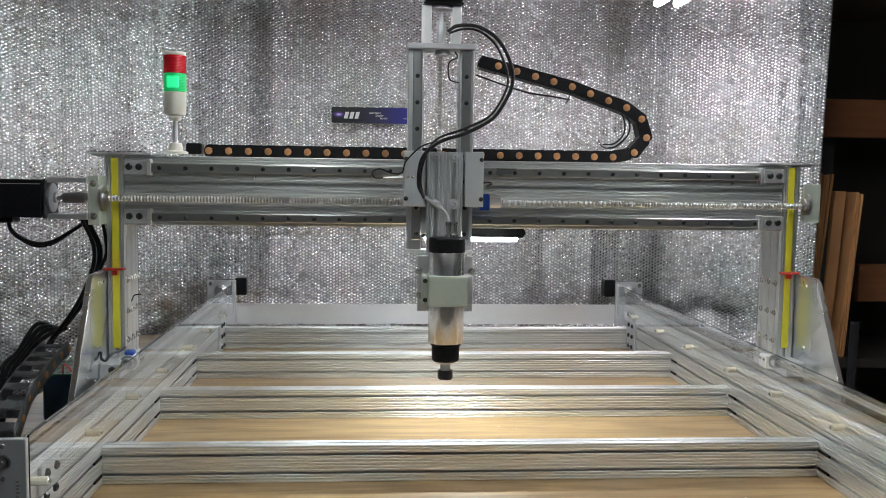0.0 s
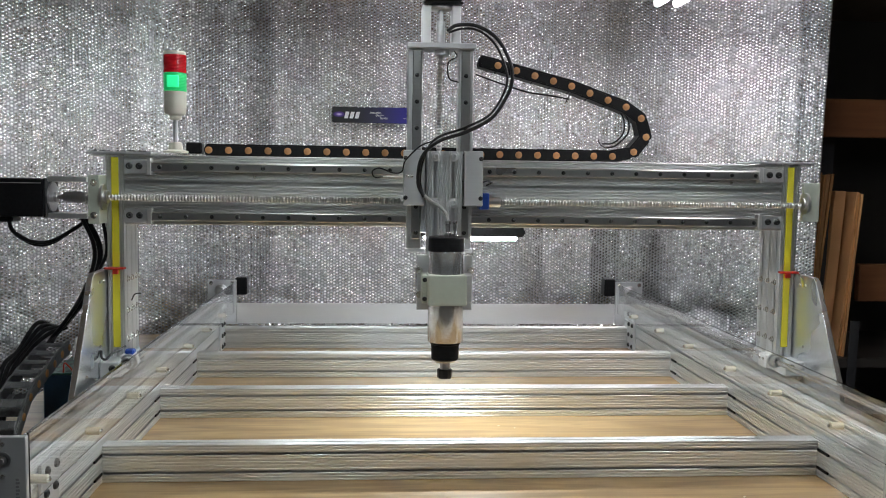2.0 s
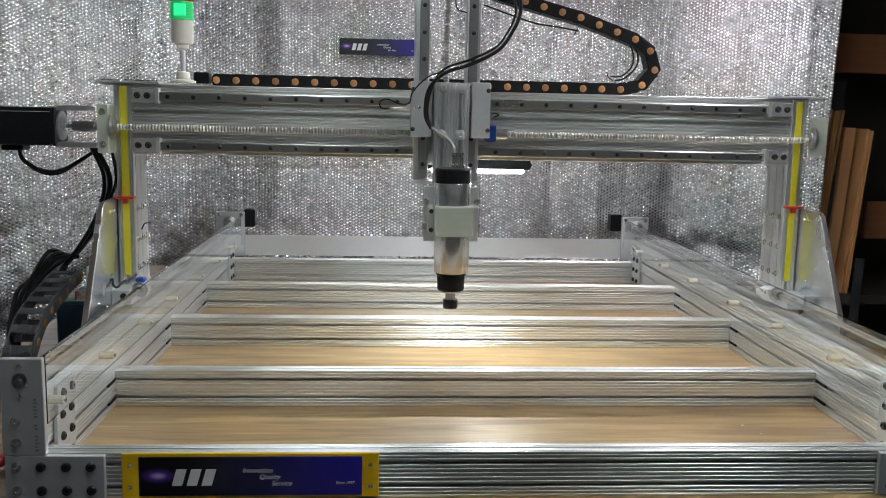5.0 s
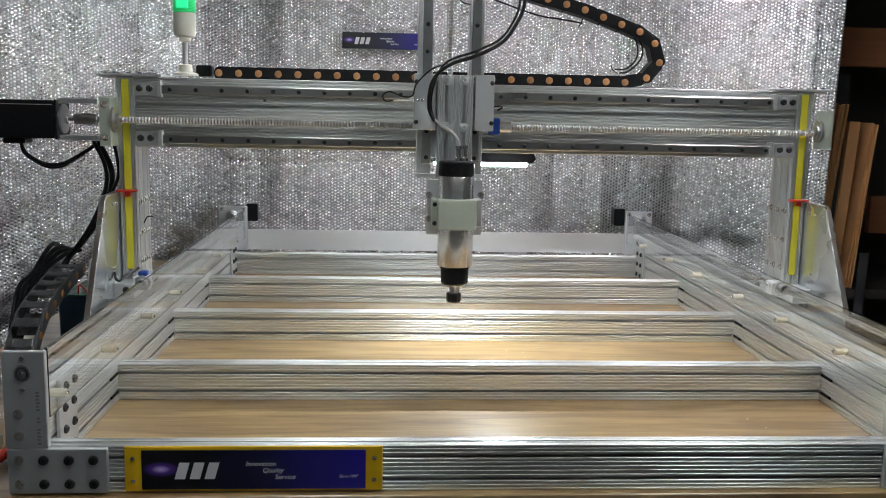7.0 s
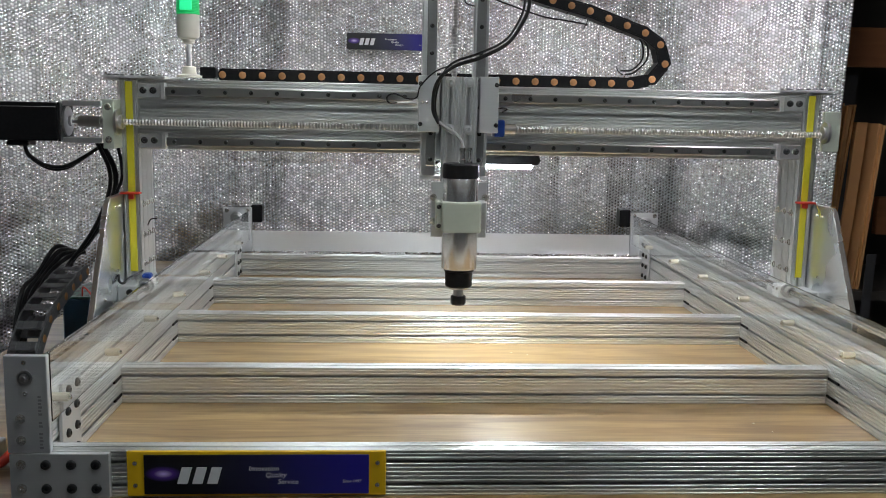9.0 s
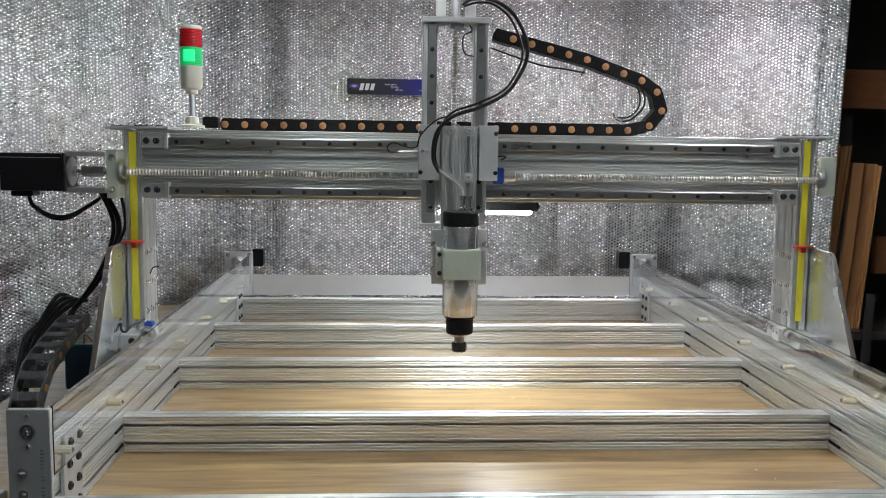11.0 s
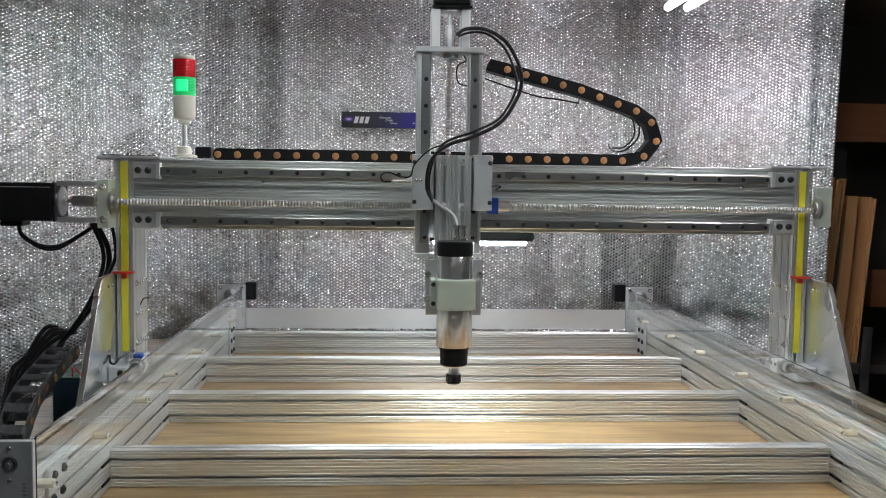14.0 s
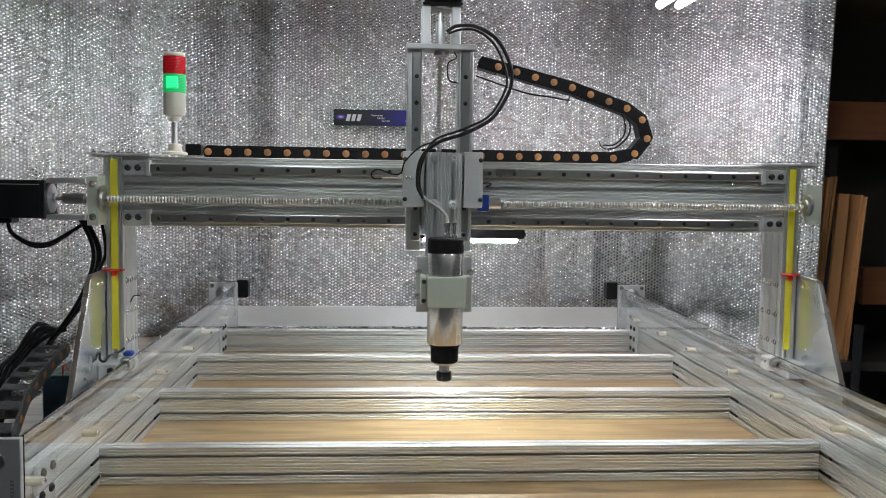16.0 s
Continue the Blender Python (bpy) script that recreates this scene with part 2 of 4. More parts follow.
def lathe(rows, segs=24, m=Matrix.Identity(4), bm=None):
    """A turned body from rows of (radius, height) along z."""
    own = bmesh.new()
    rings = []
    for r, z in rows:
        if r < 1e-6:
            rings.append([own.verts.new((0, 0, z))])
        else:
            rings.append([own.verts.new((r * math.cos(2 * math.pi * k / segs), r * math.sin(2 * math.pi * k / segs), z))
                          for k in range(segs)])
    for a, b in zip(rings, rings[1:]):
        if len(a) == 1 and len(b) == 1:
            continue
        for k in range(segs):
            j = (k + 1) % segs
            if len(a) == 1:
                own.faces.new((a[0], b[k], b[j]))
            elif len(b) == 1:
                own.faces.new((a[k], b[0], a[j]))
            else:
                own.faces.new((a[k], a[j], b[j], b[k]))
    for ring in (rings[0], rings[-1]):
        if len(ring) > 1:
            own.faces.new(ring)
    own.transform(m)
    return join(bm, own)


def glide(points, steps=8):
    """A smooth line through points."""
    p = [Vector(q) for q in points]
    p = [2 * p[0] - p[1]] + p + [2 * p[-1] - p[-2]]
    out = []
    for i in range(1, len(p) - 2):
        for k in range(steps):
            t = k / steps
            a, b, c, d = p[i - 1:i + 3]
            out.append(0.5 * (2 * b + (c - a) * t + (2 * a - 5 * b + 4 * c - d) * t * t + (3 * b - a - 3 * c + d) * t ** 3))
    return out + [p[-2]]


def tube(points, r, segs=10, steps=8, bm=None):
    """A round cable through points."""
    line = glide(points, steps)
    own = bmesh.new()
    rings = []
    side = None
    for i, c in enumerate(line):
        way = (line[min(i + 1, len(line) - 1)] - line[max(i - 1, 0)]).normalized()
        if side is None:
            side = way.orthogonal().normalized()
        side = (side - way * side.dot(way)).normalized()
        up = way.cross(side)
        rings.append([own.verts.new(c + r * (math.cos(2 * math.pi * k / segs) * side + math.sin(2 * math.pi * k / segs) * up))
                      for k in range(segs)])
    for a, b in zip(rings, rings[1:]):
        for k in range(segs):
            own.faces.new((a[k], a[(k + 1) % segs], b[(k + 1) % segs], b[k]))
    own.faces.new(rings[0])
    own.faces.new(rings[-1])
    return join(bm, own)


def tslot_outline(w, h, cell=0.04):
    """Outline of a slotted extrusion w by h: one slot in each cell of a face, fine grooves beside it."""
    def face(length):
        pts = [(0.0018, 0.0)]
        cells = round(length / cell)
        for k in range(cells):
            c = (k + 0.5) * cell
            near = 0.0152 if k == 0 else 0.0162
            far = 0.0152 if k == cells - 1 else 0.0162
            for off in (-near, -0.0088, 0, 0.0088, far):
                if off:
                    pts += [(c + off - 0.0016, 0), (c + off - 0.0004, 0.0016), (c + off + 0.0004, 0.0016), (c + off + 0.0016, 0)]
                else:
                    pts += [(c - 0.0036, 0), (c - 0.0029, 0.0008), (c - 0.0029, 0.0045), (c - 0.0066, 0.0045), (c - 0.0066, 0.0125),
                            (c + 0.0066, 0.0125), (c + 0.0066, 0.0045), (c + 0.0029, 0.0045), (c + 0.0029, 0.0008), (c + 0.0036, 0)]
        return pts + [(length - 0.0018, 0), (length - 0.0005, 0.0005)]
    out = []
    out += [(s, d) for s, d in face(w)]
    out += [(w - d, s) for s, d in face(h)]
    out += [(w - s, h - d) for s, d in face(w)]
    out += [(d, h - s) for s, d in face(h)]
    return out


def extrusion(w, h, axis, u0, v0, a, b, bm=None):
    """A slotted bar along axis from a to b; its section starts at (u0, v0) of the two other axes."""
    own = bmesh.new()
    line = [(u0 + u, v0 + v) for u, v in tslot_outline(w, h)]

    def at(u, v, s):
        return {"x": (s, u, v), "y": (u, s, v), "z": (u, v, s)}[axis]
    e0 = [own.verts.new(at(u, v, a)) for u, v in line]
    e1 = [own.verts.new(at(u, v, b)) for u, v in line]
    for k in range(len(line)):
        j = (k + 1) % len(line)
        own.faces.new((e0[k], e0[j], e1[j], e1[k]))
    own.faces.new(e0)
    own.faces.new(e1)
    return join(bm, own)


def prism(pts, axis, a, b, bevel=0.0):
    """A plate with the outline pts in the two other axes, from a to b along axis."""
    own = bmesh.new()

    def at(u, v, s):
        return {"x": (s, u, v), "y": (u, s, v), "z": (u, v, s)}[axis]
    e0 = [own.verts.new(at(u, v, a)) for u, v in pts]
    e1 = [own.verts.new(at(u, v, b)) for u, v in pts]
    own.faces.new(e0)
    own.faces.new(e1)
    for k in range(len(pts)):
        j = (k + 1) % len(pts)
        own.faces.new((e0[k], e0[j], e1[j], e1[k]))
    if bevel:
        bmesh.ops.recalc_face_normals(own, faces=own.faces)
        bmesh.ops.bevel(own, geom=own.edges[:], offset=bevel, segments=1, affect="EDGES")
    return own


def button_bolt(r, material, name):
    """Round bolt head with a socket; it stands on z = 0 and points along z."""
    return mesh_of(name, lathe([(r, 0), (r, r * 0.25), (r * 0.86, r * 0.55), (r * 0.55, r * 0.72), (r * 0.42, r * 0.74),
                                (r * 0.36, r * 0.4), (0, r * 0.4)], 16), material, True)


def hex_bolt(r, material, name):
    """Hexagon bolt head on a washer, with a stub of thread."""
    bm = lathe([(r * 1.35, 0), (r * 1.35, r * 0.16), (r * 1.3, r * 0.2), (0, r * 0.2)], 16)
    lathe([(r, r * 0.2), (r, r * 0.75), (r * 0.85, r * 0.9), (0, r * 0.9)], 6, bm=bm)
    lathe([(r * 0.5, r * 0.9), (r * 0.5, r * 1.5), (r * 0.4, r * 1.6), (0, r * 1.6)], 10, bm=bm)
    return mesh_of(name, bm, material, True)


FACE_FRONT = Euler((radians(90), 0, 0)).to_matrix().to_4x4()       # z axis turned towards -y
FACE_RIGHT = Euler((0, radians(90), 0)).to_matrix().to_4x4()       # towards +x
FACE_LEFT = Euler((0, radians(-90), 0)).to_matrix().to_4x4()       # towards -x
BOLT_M8 = button_bolt(0.0082, BLACKBOLT, "bolt")
BOLT_M6 = button_bolt(0.0052, BLACKBOLT, "bolt")
BOLT_HEX = hex_bolt(0.006, ZINC, "bolt")
BOLT_ZINC = button_bolt(0.0065, ZINC, "bolt")
SCREW_ZINC = button_bolt(0.004, ZINC, "screw")


def bolts(mesh, parent, turn, places, name="bolt", label=""):
    for p in places:
        put(name, mesh, parent, Matrix.Translation(p) @ turn, label)


def letters(body, size, parent, m, material=LETTER, name="lettering", shear=0.25):
    """Raised print in the built-in font, lying in the x-y plane of m."""
    cu = bpy.data.curves.new(name, "FONT")
    cu.body, cu.size, cu.shear, cu.extrude = body, size, shear, 0.0002
    tmp = new("tmp", cu)
    dg = bpy.context.evaluated_depsgraph_get()
    me = bpy.data.meshes.new_from_object(tmp.evaluated_get(dg))
    bpy.data.objects.remove(tmp)
    me.materials.clear()
    me.materials.append(material)
    return put(name, me, parent, m)

# ---- the room ----
def slab(name, x0, x1, y0, y1, z0, z1, material, label, category):
    ob = part(name, box(x0, x1, y0, y1, z0, z1, 0.0), material, None)
    return tagged(ob, label, category, kind="structure")


slab("floor", -3.3, 3.4, -3.6, 3.3, -0.95, -0.85, CONCRETE, "worn grey concrete workshop floor", "floor")
slab("ceiling", -3.3, 3.4, -3.6, 3.3, 1.5, 1.58, CEILING, "low ceiling of brown wooden boards", "ceiling")
slab("wall_north", -3.3, 3.4, 3.2, 3.3, -0.85, 1.5, DARKWALL, "dark board wall, its shade put into the colour", "wall")
# South and west walls are unseen, added for foil and metal to reflect.
slab("wall_south", -3.3, 3.4, -3.6, -3.5, -0.85, 1.5, PLASTER, "unseen grey wall added to close the room", "wall")
slab("wall_west", -3.3, -3.2, -3.5, 3.2, -0.85, 1.5, PLASTER, "unseen grey wall added to close the room", "wall")
slab("wall_east", 3.3, 3.4, -3.5, 3.2, -0.85, 1.5, DARKWALL, "dark board wall, its shade put into the colour", "wall")


def foil_curtain():
    """A hanging sheet of bubble foil: flat upright panels between soft folds, short creases, and a close packing of low domes on it."""
    plan = glide([(1.612, 2.16, 0), (1.4, 2.255, 0), (1.14, 2.385, 0), (0.9, 2.44, 0), (0.4, 2.45, 0), (-0.2, 2.45, 0), (-0.8, 2.42, 0), (-1.2, 2.27, 0),
                  (-1.6, 1.95, 0), (-1.95, 1.45, 0), (-2.1, 1.0, 0)], 60)
    run = [0.0]
    for a, b in zip(plan, plan[1:]):
        run.append(run[-1] + (b - a).length)
    nz, z0, z1 = 260, -0.35, 1.499
    rng = random.Random(21)
    # fold lines: the sheet runs straight from one to the next
    fold_s, fold_d, slope = [-0.3], [0.0], 0.0
    while fold_s[-1] < run[-1] + 0.4:
        wide = rng.choice((0.05, 0.08, 0.13, 0.2)) * rng.uniform(0.7, 1.3)
        slope = rng.gauss(0, 0.075)
        fold_d.append(fold_d[-1] * 0.7 + slope * wide)
        fold_s.append(fold_s[-1] + wide)
    creases = []
    for _ in range(34):
        creases.append((rng.uniform(0.1, run[-1]), rng.uniform(-0.1, 1.45), rng.gauss(0, 0.5), rng.uniform(0.04, 0.2), rng.uniform(0.001, 0.0024)))
    place = np.zeros((len(plan), nz + 1, 3))
    zs = z0 + (z1 - z0) * np.arange(nz + 1) / nz
    for i, c in enumerate(plan):
        way = (plan[min(i + 1, len(plan) - 1)] - plan[max(i - 1, 0)]).normalized()
        out = Vector((way.y, -way.x, 0))
        s = run[i]
        bent = np.array([s + 0.05 * noise.noise((s * 0.9, z * 0.7, 3.3)) + 0.012 * noise.noise((s * 5, z * 2.5, 8.3)) for z in zs])
        d = np.interp(bent, fold_s, fold_d)
        d += np.array([0.03 * noise.noise((s * 1.1, z * 0.9, 3.1)) + 0.0028 * noise.noise((s * 13, z * 0.5, 1.2)) + 0.0016 * noise.noise((s * 30, z * 0.35, 6.1))
                       + 0.0009 * noise.noise((s * 7, z * 6, 5.5)) for z in zs])
        for cs, cz, lean, half, tall in creases:
            if abs(s - cs) < half:
                mid = cz + (s - cs) * lean + 0.012 * noise.noise((s * 14, cz, 2.7))
                d += tall * (1 - abs(s - cs) / half) * np.exp(-((zs - mid) / 0.007) ** 2)
        ridge = 0.405 + 0.012 * noise.noise((s * 8, 0.3, 4.4))
        if 1.95 < s < 2.55:
            d += 0.0032 * np.exp(-((zs - ridge) / 0.008) ** 2)
        low = np.maximum(0.0, 0.3 - zs)
        d += np.array([w * (0.05 * noise.noise((s * 6, z * 7, 2.2)) + 0.03 * noise.noise((s * 13, z * 15, 4.2))) for w, z in zip(low, zs)])
        place[i, :, 0] = c.x + out.x * d + 0.025 * (zs - 0.9) * max(0.0, 1 - s / 0.5)
        place[i, :, 1] = c.y + out.y * d
        place[i, :, 2] = zs
    run = np.array(run)

    def at(s, z):
        fi = np.clip(np.interp(s, run, np.arange(len(run))), 0, len(run) - 1.001)
        fk = np.clip((z - z0) / (z1 - z0) * nz, 0, nz - 0.001)
        i, k = fi.astype(int), fk.astype(int)
        a, b = (fi - i)[:, None], (fk - k)[:, None]
        return (place[i, k] * (1 - a) * (1 - b) + place[i + 1, k] * a * (1 - b) + place[i, k + 1] * (1 - a) * b + place[i + 1, k + 1] * a * b)

    col, row = 0.0128, 0.0134
    ss, zz, cc = [], [], []
    for c in range(int(run[-1] / col) - 1):
        z = np.arange(z0 + 0.01 + (row / 2 if c % 2 else 0), z1 - 0.008, row)
        at_s = 0.008 + c * col
        z = z[z > 0.065] if at_s < 0.085 else z          # the outer edge is cut off short
        zz.append(z)
        ss.append(np.full(len(z), at_s))
        cc.append(np.full(len(z), rng.uniform(0.75, 1.25)))
    ss, zz, cc = np.concatenate(ss), np.concatenate(zz), np.concatenate(cc)
    n = len(ss)
    gen = np.random.default_rng(5)
    high = 0.0014 * cc * gen.uniform(0.88, 1.08, n)
    tip_s, tip_z = gen.normal(0, 0.0003, n), gen.normal(0, 0.0003, n)
    pts = np.zeros((n, 13, 3))

    def lifted(s, z, h):
        e = 0.004
        p = at(s, z)
        nrm = np.cross(at(s + e, z) - at(s - e, z), at(s, z + e) - at(s, z - e))
        nrm /= np.linalg.norm(nrm, axis=1)[:, None]
        nrm *= np.sign(nrm @ np.array((0.55, -0.83, 0.0)))[:, None]
        return p + nrm * h[:, None]
    pts[:, 0] = lifted(ss + tip_s, zz + tip_z, high)
    for k in range(6):
        a = math.pi / 3 * k
        pts[:, 1 + k] = lifted(ss + 0.0054 * math.cos(a) + tip_s * 0.6, zz + 0.0049 * math.sin(a) + tip_z * 0.6, high * 0.8)
        pts[:, 7 + k] = at(ss + 0.0086 * math.cos(a), zz + 0.0078 * math.sin(a))
    base = (np.arange(n) * 13)[:, None, None]
    tri = np.array([(0, 1 + k, 1 + (k + 1) % 6) for k in range(6)] + [(1 + k, 7 + k, 7 + (k + 1) % 6) for k in range(6)]
                   + [(1 + k, 7 + (k + 1) % 6, 1 + (k + 1) % 6) for k in range(6)])
    tri = (base + tri[None]).reshape(-1, 3)
    me = bpy.data.meshes.new("insulation_curtain")
    me.vertices.add(n * 13)
    me.vertices.foreach_set("co", pts.reshape(-1))
    me.loops.add(tri.size)
    me.loops.foreach_set("vertex_index", tri.reshape(-1).astype(np.int32))
    me.polygons.add(len(tri))
    me.polygons.foreach_set("loop_start", np.arange(0, tri.size, 3, dtype=np.int32))
    me.polygons.foreach_set("use_smooth", np.ones(len(tri), dtype=bool))
    me.update(calc_edges=True)
    me.validate()
    me.materials.append(FOIL)
    me.materials.append(DIPSHADE)
    # the outer ring of every bubble gets the skin coloured as shade
    dip_shade = np.tile(np.array([0] * 6 + [1] * 12, dtype=np.int32), n)
    if len(me.polygons) == len(dip_shade):
        me.polygons.foreach_set("material_index", dip_shade)
    ob = put("insulation_curtain", me, None)
    return tagged(ob, "wrinkled silver bubble foil insulation hung behind the machine", "insulation")


foil_curtain()


def bench():
    t = thing("workbench", "varnished plywood workbench top under the router frame", "workbench", (0, 1, -0.04))
    part("tabletop", box(-1.2, 0.86, -0.018, 2.3, -0.036, 0.0, 0.002), WOOD, t)
    part("apron", box(-1.15, 0.83, 0.0, 0.04, -0.16, -0.037, 0.003), TIMBER, t)
    for x in (-1.12, 0.78):
        for y in (0.08, 2.2):
            part("leg", box(x - 0.045, x + 0.045, y - 0.035, y + 0.055, -0.85, -0.037, 0.004), TIMBER, t)


bench()


def ceiling_light(x, y0, y1, z):
    t = thing("ceiling_light", "twin tube white fluorescent strip light, switched on; front pair added", "ceiling light", (x, (y0 + y1) / 2, z + 0.1),
              "strip lights")
    part("housing", prism([(x - 0.06, z + 0.125), (x - 0.075, z + 0.035), (x - 0.02, z + 0.05), (x + 0.02, z + 0.05),
                           (x + 0.075, z + 0.035), (x + 0.06, z + 0.125)], "y", y0 + 0.03, y1, 0.002), WHITE, t)
    for yy in (y0 + 0.2, y1 - 0.2):
        part("hanger", box(x - 0.006, x + 0.006, yy - 0.006, yy + 0.006, z + 0.124, 1.5, 0.001), SHEET, t)
    for dx in (-0.034, 0.034):
        turn = Matrix.Translation((x + dx, y1, z)) @ FACE_FRONT
        part("fluorescent_tube", lathe([(0, -0.005), (0.011, -0.004), (0.013, 0.0), (0.013, y1 - y0 - 0.02), (0.011, y1 - y0), (0, y1 - y0)], 14, turn),
             TUBEADDED if y0 < 0 else TUBEWARM if x > 0 else TUBECOOL, t, "glowing white tube", True)
        for yy in (y0 + 0.06, y1 - 0.05):
            part("lamp_holder", box(x + dx - 0.012, x + dx + 0.012, yy - 0.008, yy + 0.008, z + 0.012, z + 0.05, 0.002), WHITE, t)


ceiling_light(0.80, 0.5, 1.72, 1.272)
ceiling_light(-0.40, 0.5, 1.72, 1.281)
# Two unseen lights added near the camera to brighten the machine's front.
ceiling_light(0.80, -1.02, 0.2, 1.272)
ceiling_light(-0.40, -1.02, 0.2, 1.281)

# ---- router bed ----
HW = 0.7785      # half the clear width between the side rails


def bed_frame():
    t = thing("router_bed_frame", "silver slotted aluminium extrusion bed frame of a gantry router", "machine frame", (0, 1, 0))
    part("front_beam", extrusion(0.04, 0.08, "x", 0, 0, -0.812, 0.812), ALU_X, t)
    for y in (0.48, 0.995, 1.49, 1.995):
        part("crossbar", extrusion(0.04, 0.08, "x", y, 0.0005, -HW, HW), ALU_X, t)
    for s in (-1, 1):
        u = -HW - 0.04 if s < 0 else HW
        part("side_rail", extrusion(0.04, 0.08, "y", u, 0, 0.041, 2.06), ALU_Y, t)
        part("side_rail", extrusion(0.04, 0.08, "y", u, 0.0805, 0.001, 2.06), ALU_Y, t)
        # inner joining plates, front and rear
        for y0 in (0.112, 1.9):
            xa, xb = sorted((s * (HW - 0.0005), s * (HW - 0.0075)))
            jp = part("joining_plate", box(xa, xb, y0, y0 + 0.092, 0.003, 0.157, 0.001), PLATE, t)
            turn = FACE_RIGHT if s < 0 else FACE_LEFT
            bolts(BOLT_M8, jp, turn, [(s * (HW - 0.0075), y0 + dy, dz) for dy in (0.024, 0.068) for dz in (0.02, 0.06, 0.1, 0.14)])
        for yb in (0.48, 0.995, 1.49):
            for z in (0.0205, 0.0605):
                xa, xb = sorted((s * (HW - 0.0015), s * (HW + 0.003)))
                part("slot_insert", box(xa, xb, yb - 0.05, yb - 0.002, z - 0.0034, z + 0.0034, 0.0005), BLACK, t, "black slot nut strip")
        # front gusset plate across beam and rail
        xa, xb = sorted((s * 0.812, s * 0.655))
        gp = part("front_plate", box(xa, xb, -0.012, -0.0005, 0.004, 0.079, 0.001), PLATE, t)
        bolts(BOLT_M8, gp, FACE_FRONT, [(s * x, -0.012, z) for x in (0.755, 0.715, 0.676) for z in (0.0205, 0.061)])
        bolts(BOLT_HEX, gp, FACE_FRONT, [(s * 0.794, -0.012, z) for z in (0.0205, 0.061)])
        # bearing plate above it
        xa, xb = sorted((s * 0.813, s * 0.746))
        bp = part("bearing_plate", box(xa, xb, -0.013, -0.001, 0.081, 0.242, 0.0012), PLATE, t)
        sx = s * 0.781
        part("bearing", lathe([(0.0125, 0), (0.0125, 0.001), (0.009, 0.0012), (0.009, -0.001), (0.0072, -0.001), (0.0072, 0.004),
                               (0.004, 0.005), (0.004, 0.009), (0, 0.009)], 20, Matrix.Translation((sx, -0.013, 0.206)) @ FACE_FRONT),
             STEEL, bp, "dark bearing with a steel shaft end", True)
        bolts(SCREW_ZINC, bp, FACE_FRONT, [(sx, -0.013, 0.206 + d) for d in (-0.026, 0.025)], "screw")
        bolts(BOLT_HEX, bp, FACE_FRONT, [(s * 0.791, -0.013, z) for z in (0.102, 0.138)])
        if s < 0:
            for k, (z, n) in enumerate(((0.088, 5), (0.124, 2), (0.144, 6))):
                for g in range(n):
                    part("engraving", box(-0.7622, -0.7562 - 0.001 * (g % 2), -0.0133, -0.013, z + g * 0.0058, z + g * 0.0058 + 0.0036, 0), ENGRAVED, bp)
        # rear bearing plate with its motor
        xa, xb = sorted((s * 0.74, s * 0.848))
        rp = part("bearing_plate", box(xa, xb, 2.062, 2.074, 0.081, 0.252, 0.0012), PLATE, t)
        part("flange", lathe([(0.024, 0), (0.024, 0.006), (0.014, 0.01), (0.014, 0.016), (0, 0.016)], 20,
                             Matrix.Translation((s * 0.797, 2.062, 0.212)) @ FACE_FRONT), STEEL, rp, "", True)
        bolts(BOLT_HEX, rp, FACE_FRONT, [(s * x, 2.062, 0.24) for x in (0.754, 0.834)])
        mo = part("motor", box(s * 0.797 - 0.03, s * 0.797 + 0.03, 2.13, 2.21, 0.182, 0.242, 0.005), MOTOR, t, "black stepper motor")
        part("motor_flange", box(s * 0.797 - 0.031, s * 0.797 + 0.031, 2.118, 2.129, 0.181, 0.243, 0.003), PLATE, mo)
        for dx in (-0.026, 0.026):
            for z in (0.188, 0.236):
                part("standoff", lathe([(0.004, 0), (0.004, 0.044), (0, 0.044)], 8,
                                       Matrix.Translation((s * 0.797 + dx, 2.118, z)) @ FACE_FRONT), STEEL, mo, "", True)
        # hidden side motor bracket plate beside the rear plate
        inner = s * 0.727
        xa, xb = sorted((inner - 0.022, inner + 0.022))
        part("motor_mount", box(xa, xb, 2.10, 2.16, 0.19, 0.258, 0.004), MOTOR, t, "black motor and mount behind the rear plate")
        # drive screw over the rail
        screw = bmesh.new()
        rows = []
        for k in range(281):
            rows += [(0.0068, k * 0.0073), (0.0058, k * 0.0073 + 0.0036)]
        lathe(rows, 10, Matrix.Translation((s * 0.789, 2.06, 0.209)) @ FACE_FRONT, screw)

        part("drive_screw", screw, POLISHED, t, "long polished steel ball screw", True)
        # guide rail on the rail's crown
        xa, xb = sorted((s * 0.797, s * 0.815))
        part("guide_rail", box(xa, xb, 0.02, 2.05, 0.161, 0.176, 0.002), RAIL, t, "polished linear guide rail")
    part("rear_apron", box(-0.739, 0.739, 2.066, 2.069, 0.084, 0.163, 0.0006), SHEET, t, "plain bright aluminium sheet")
    badge(t)
    return t


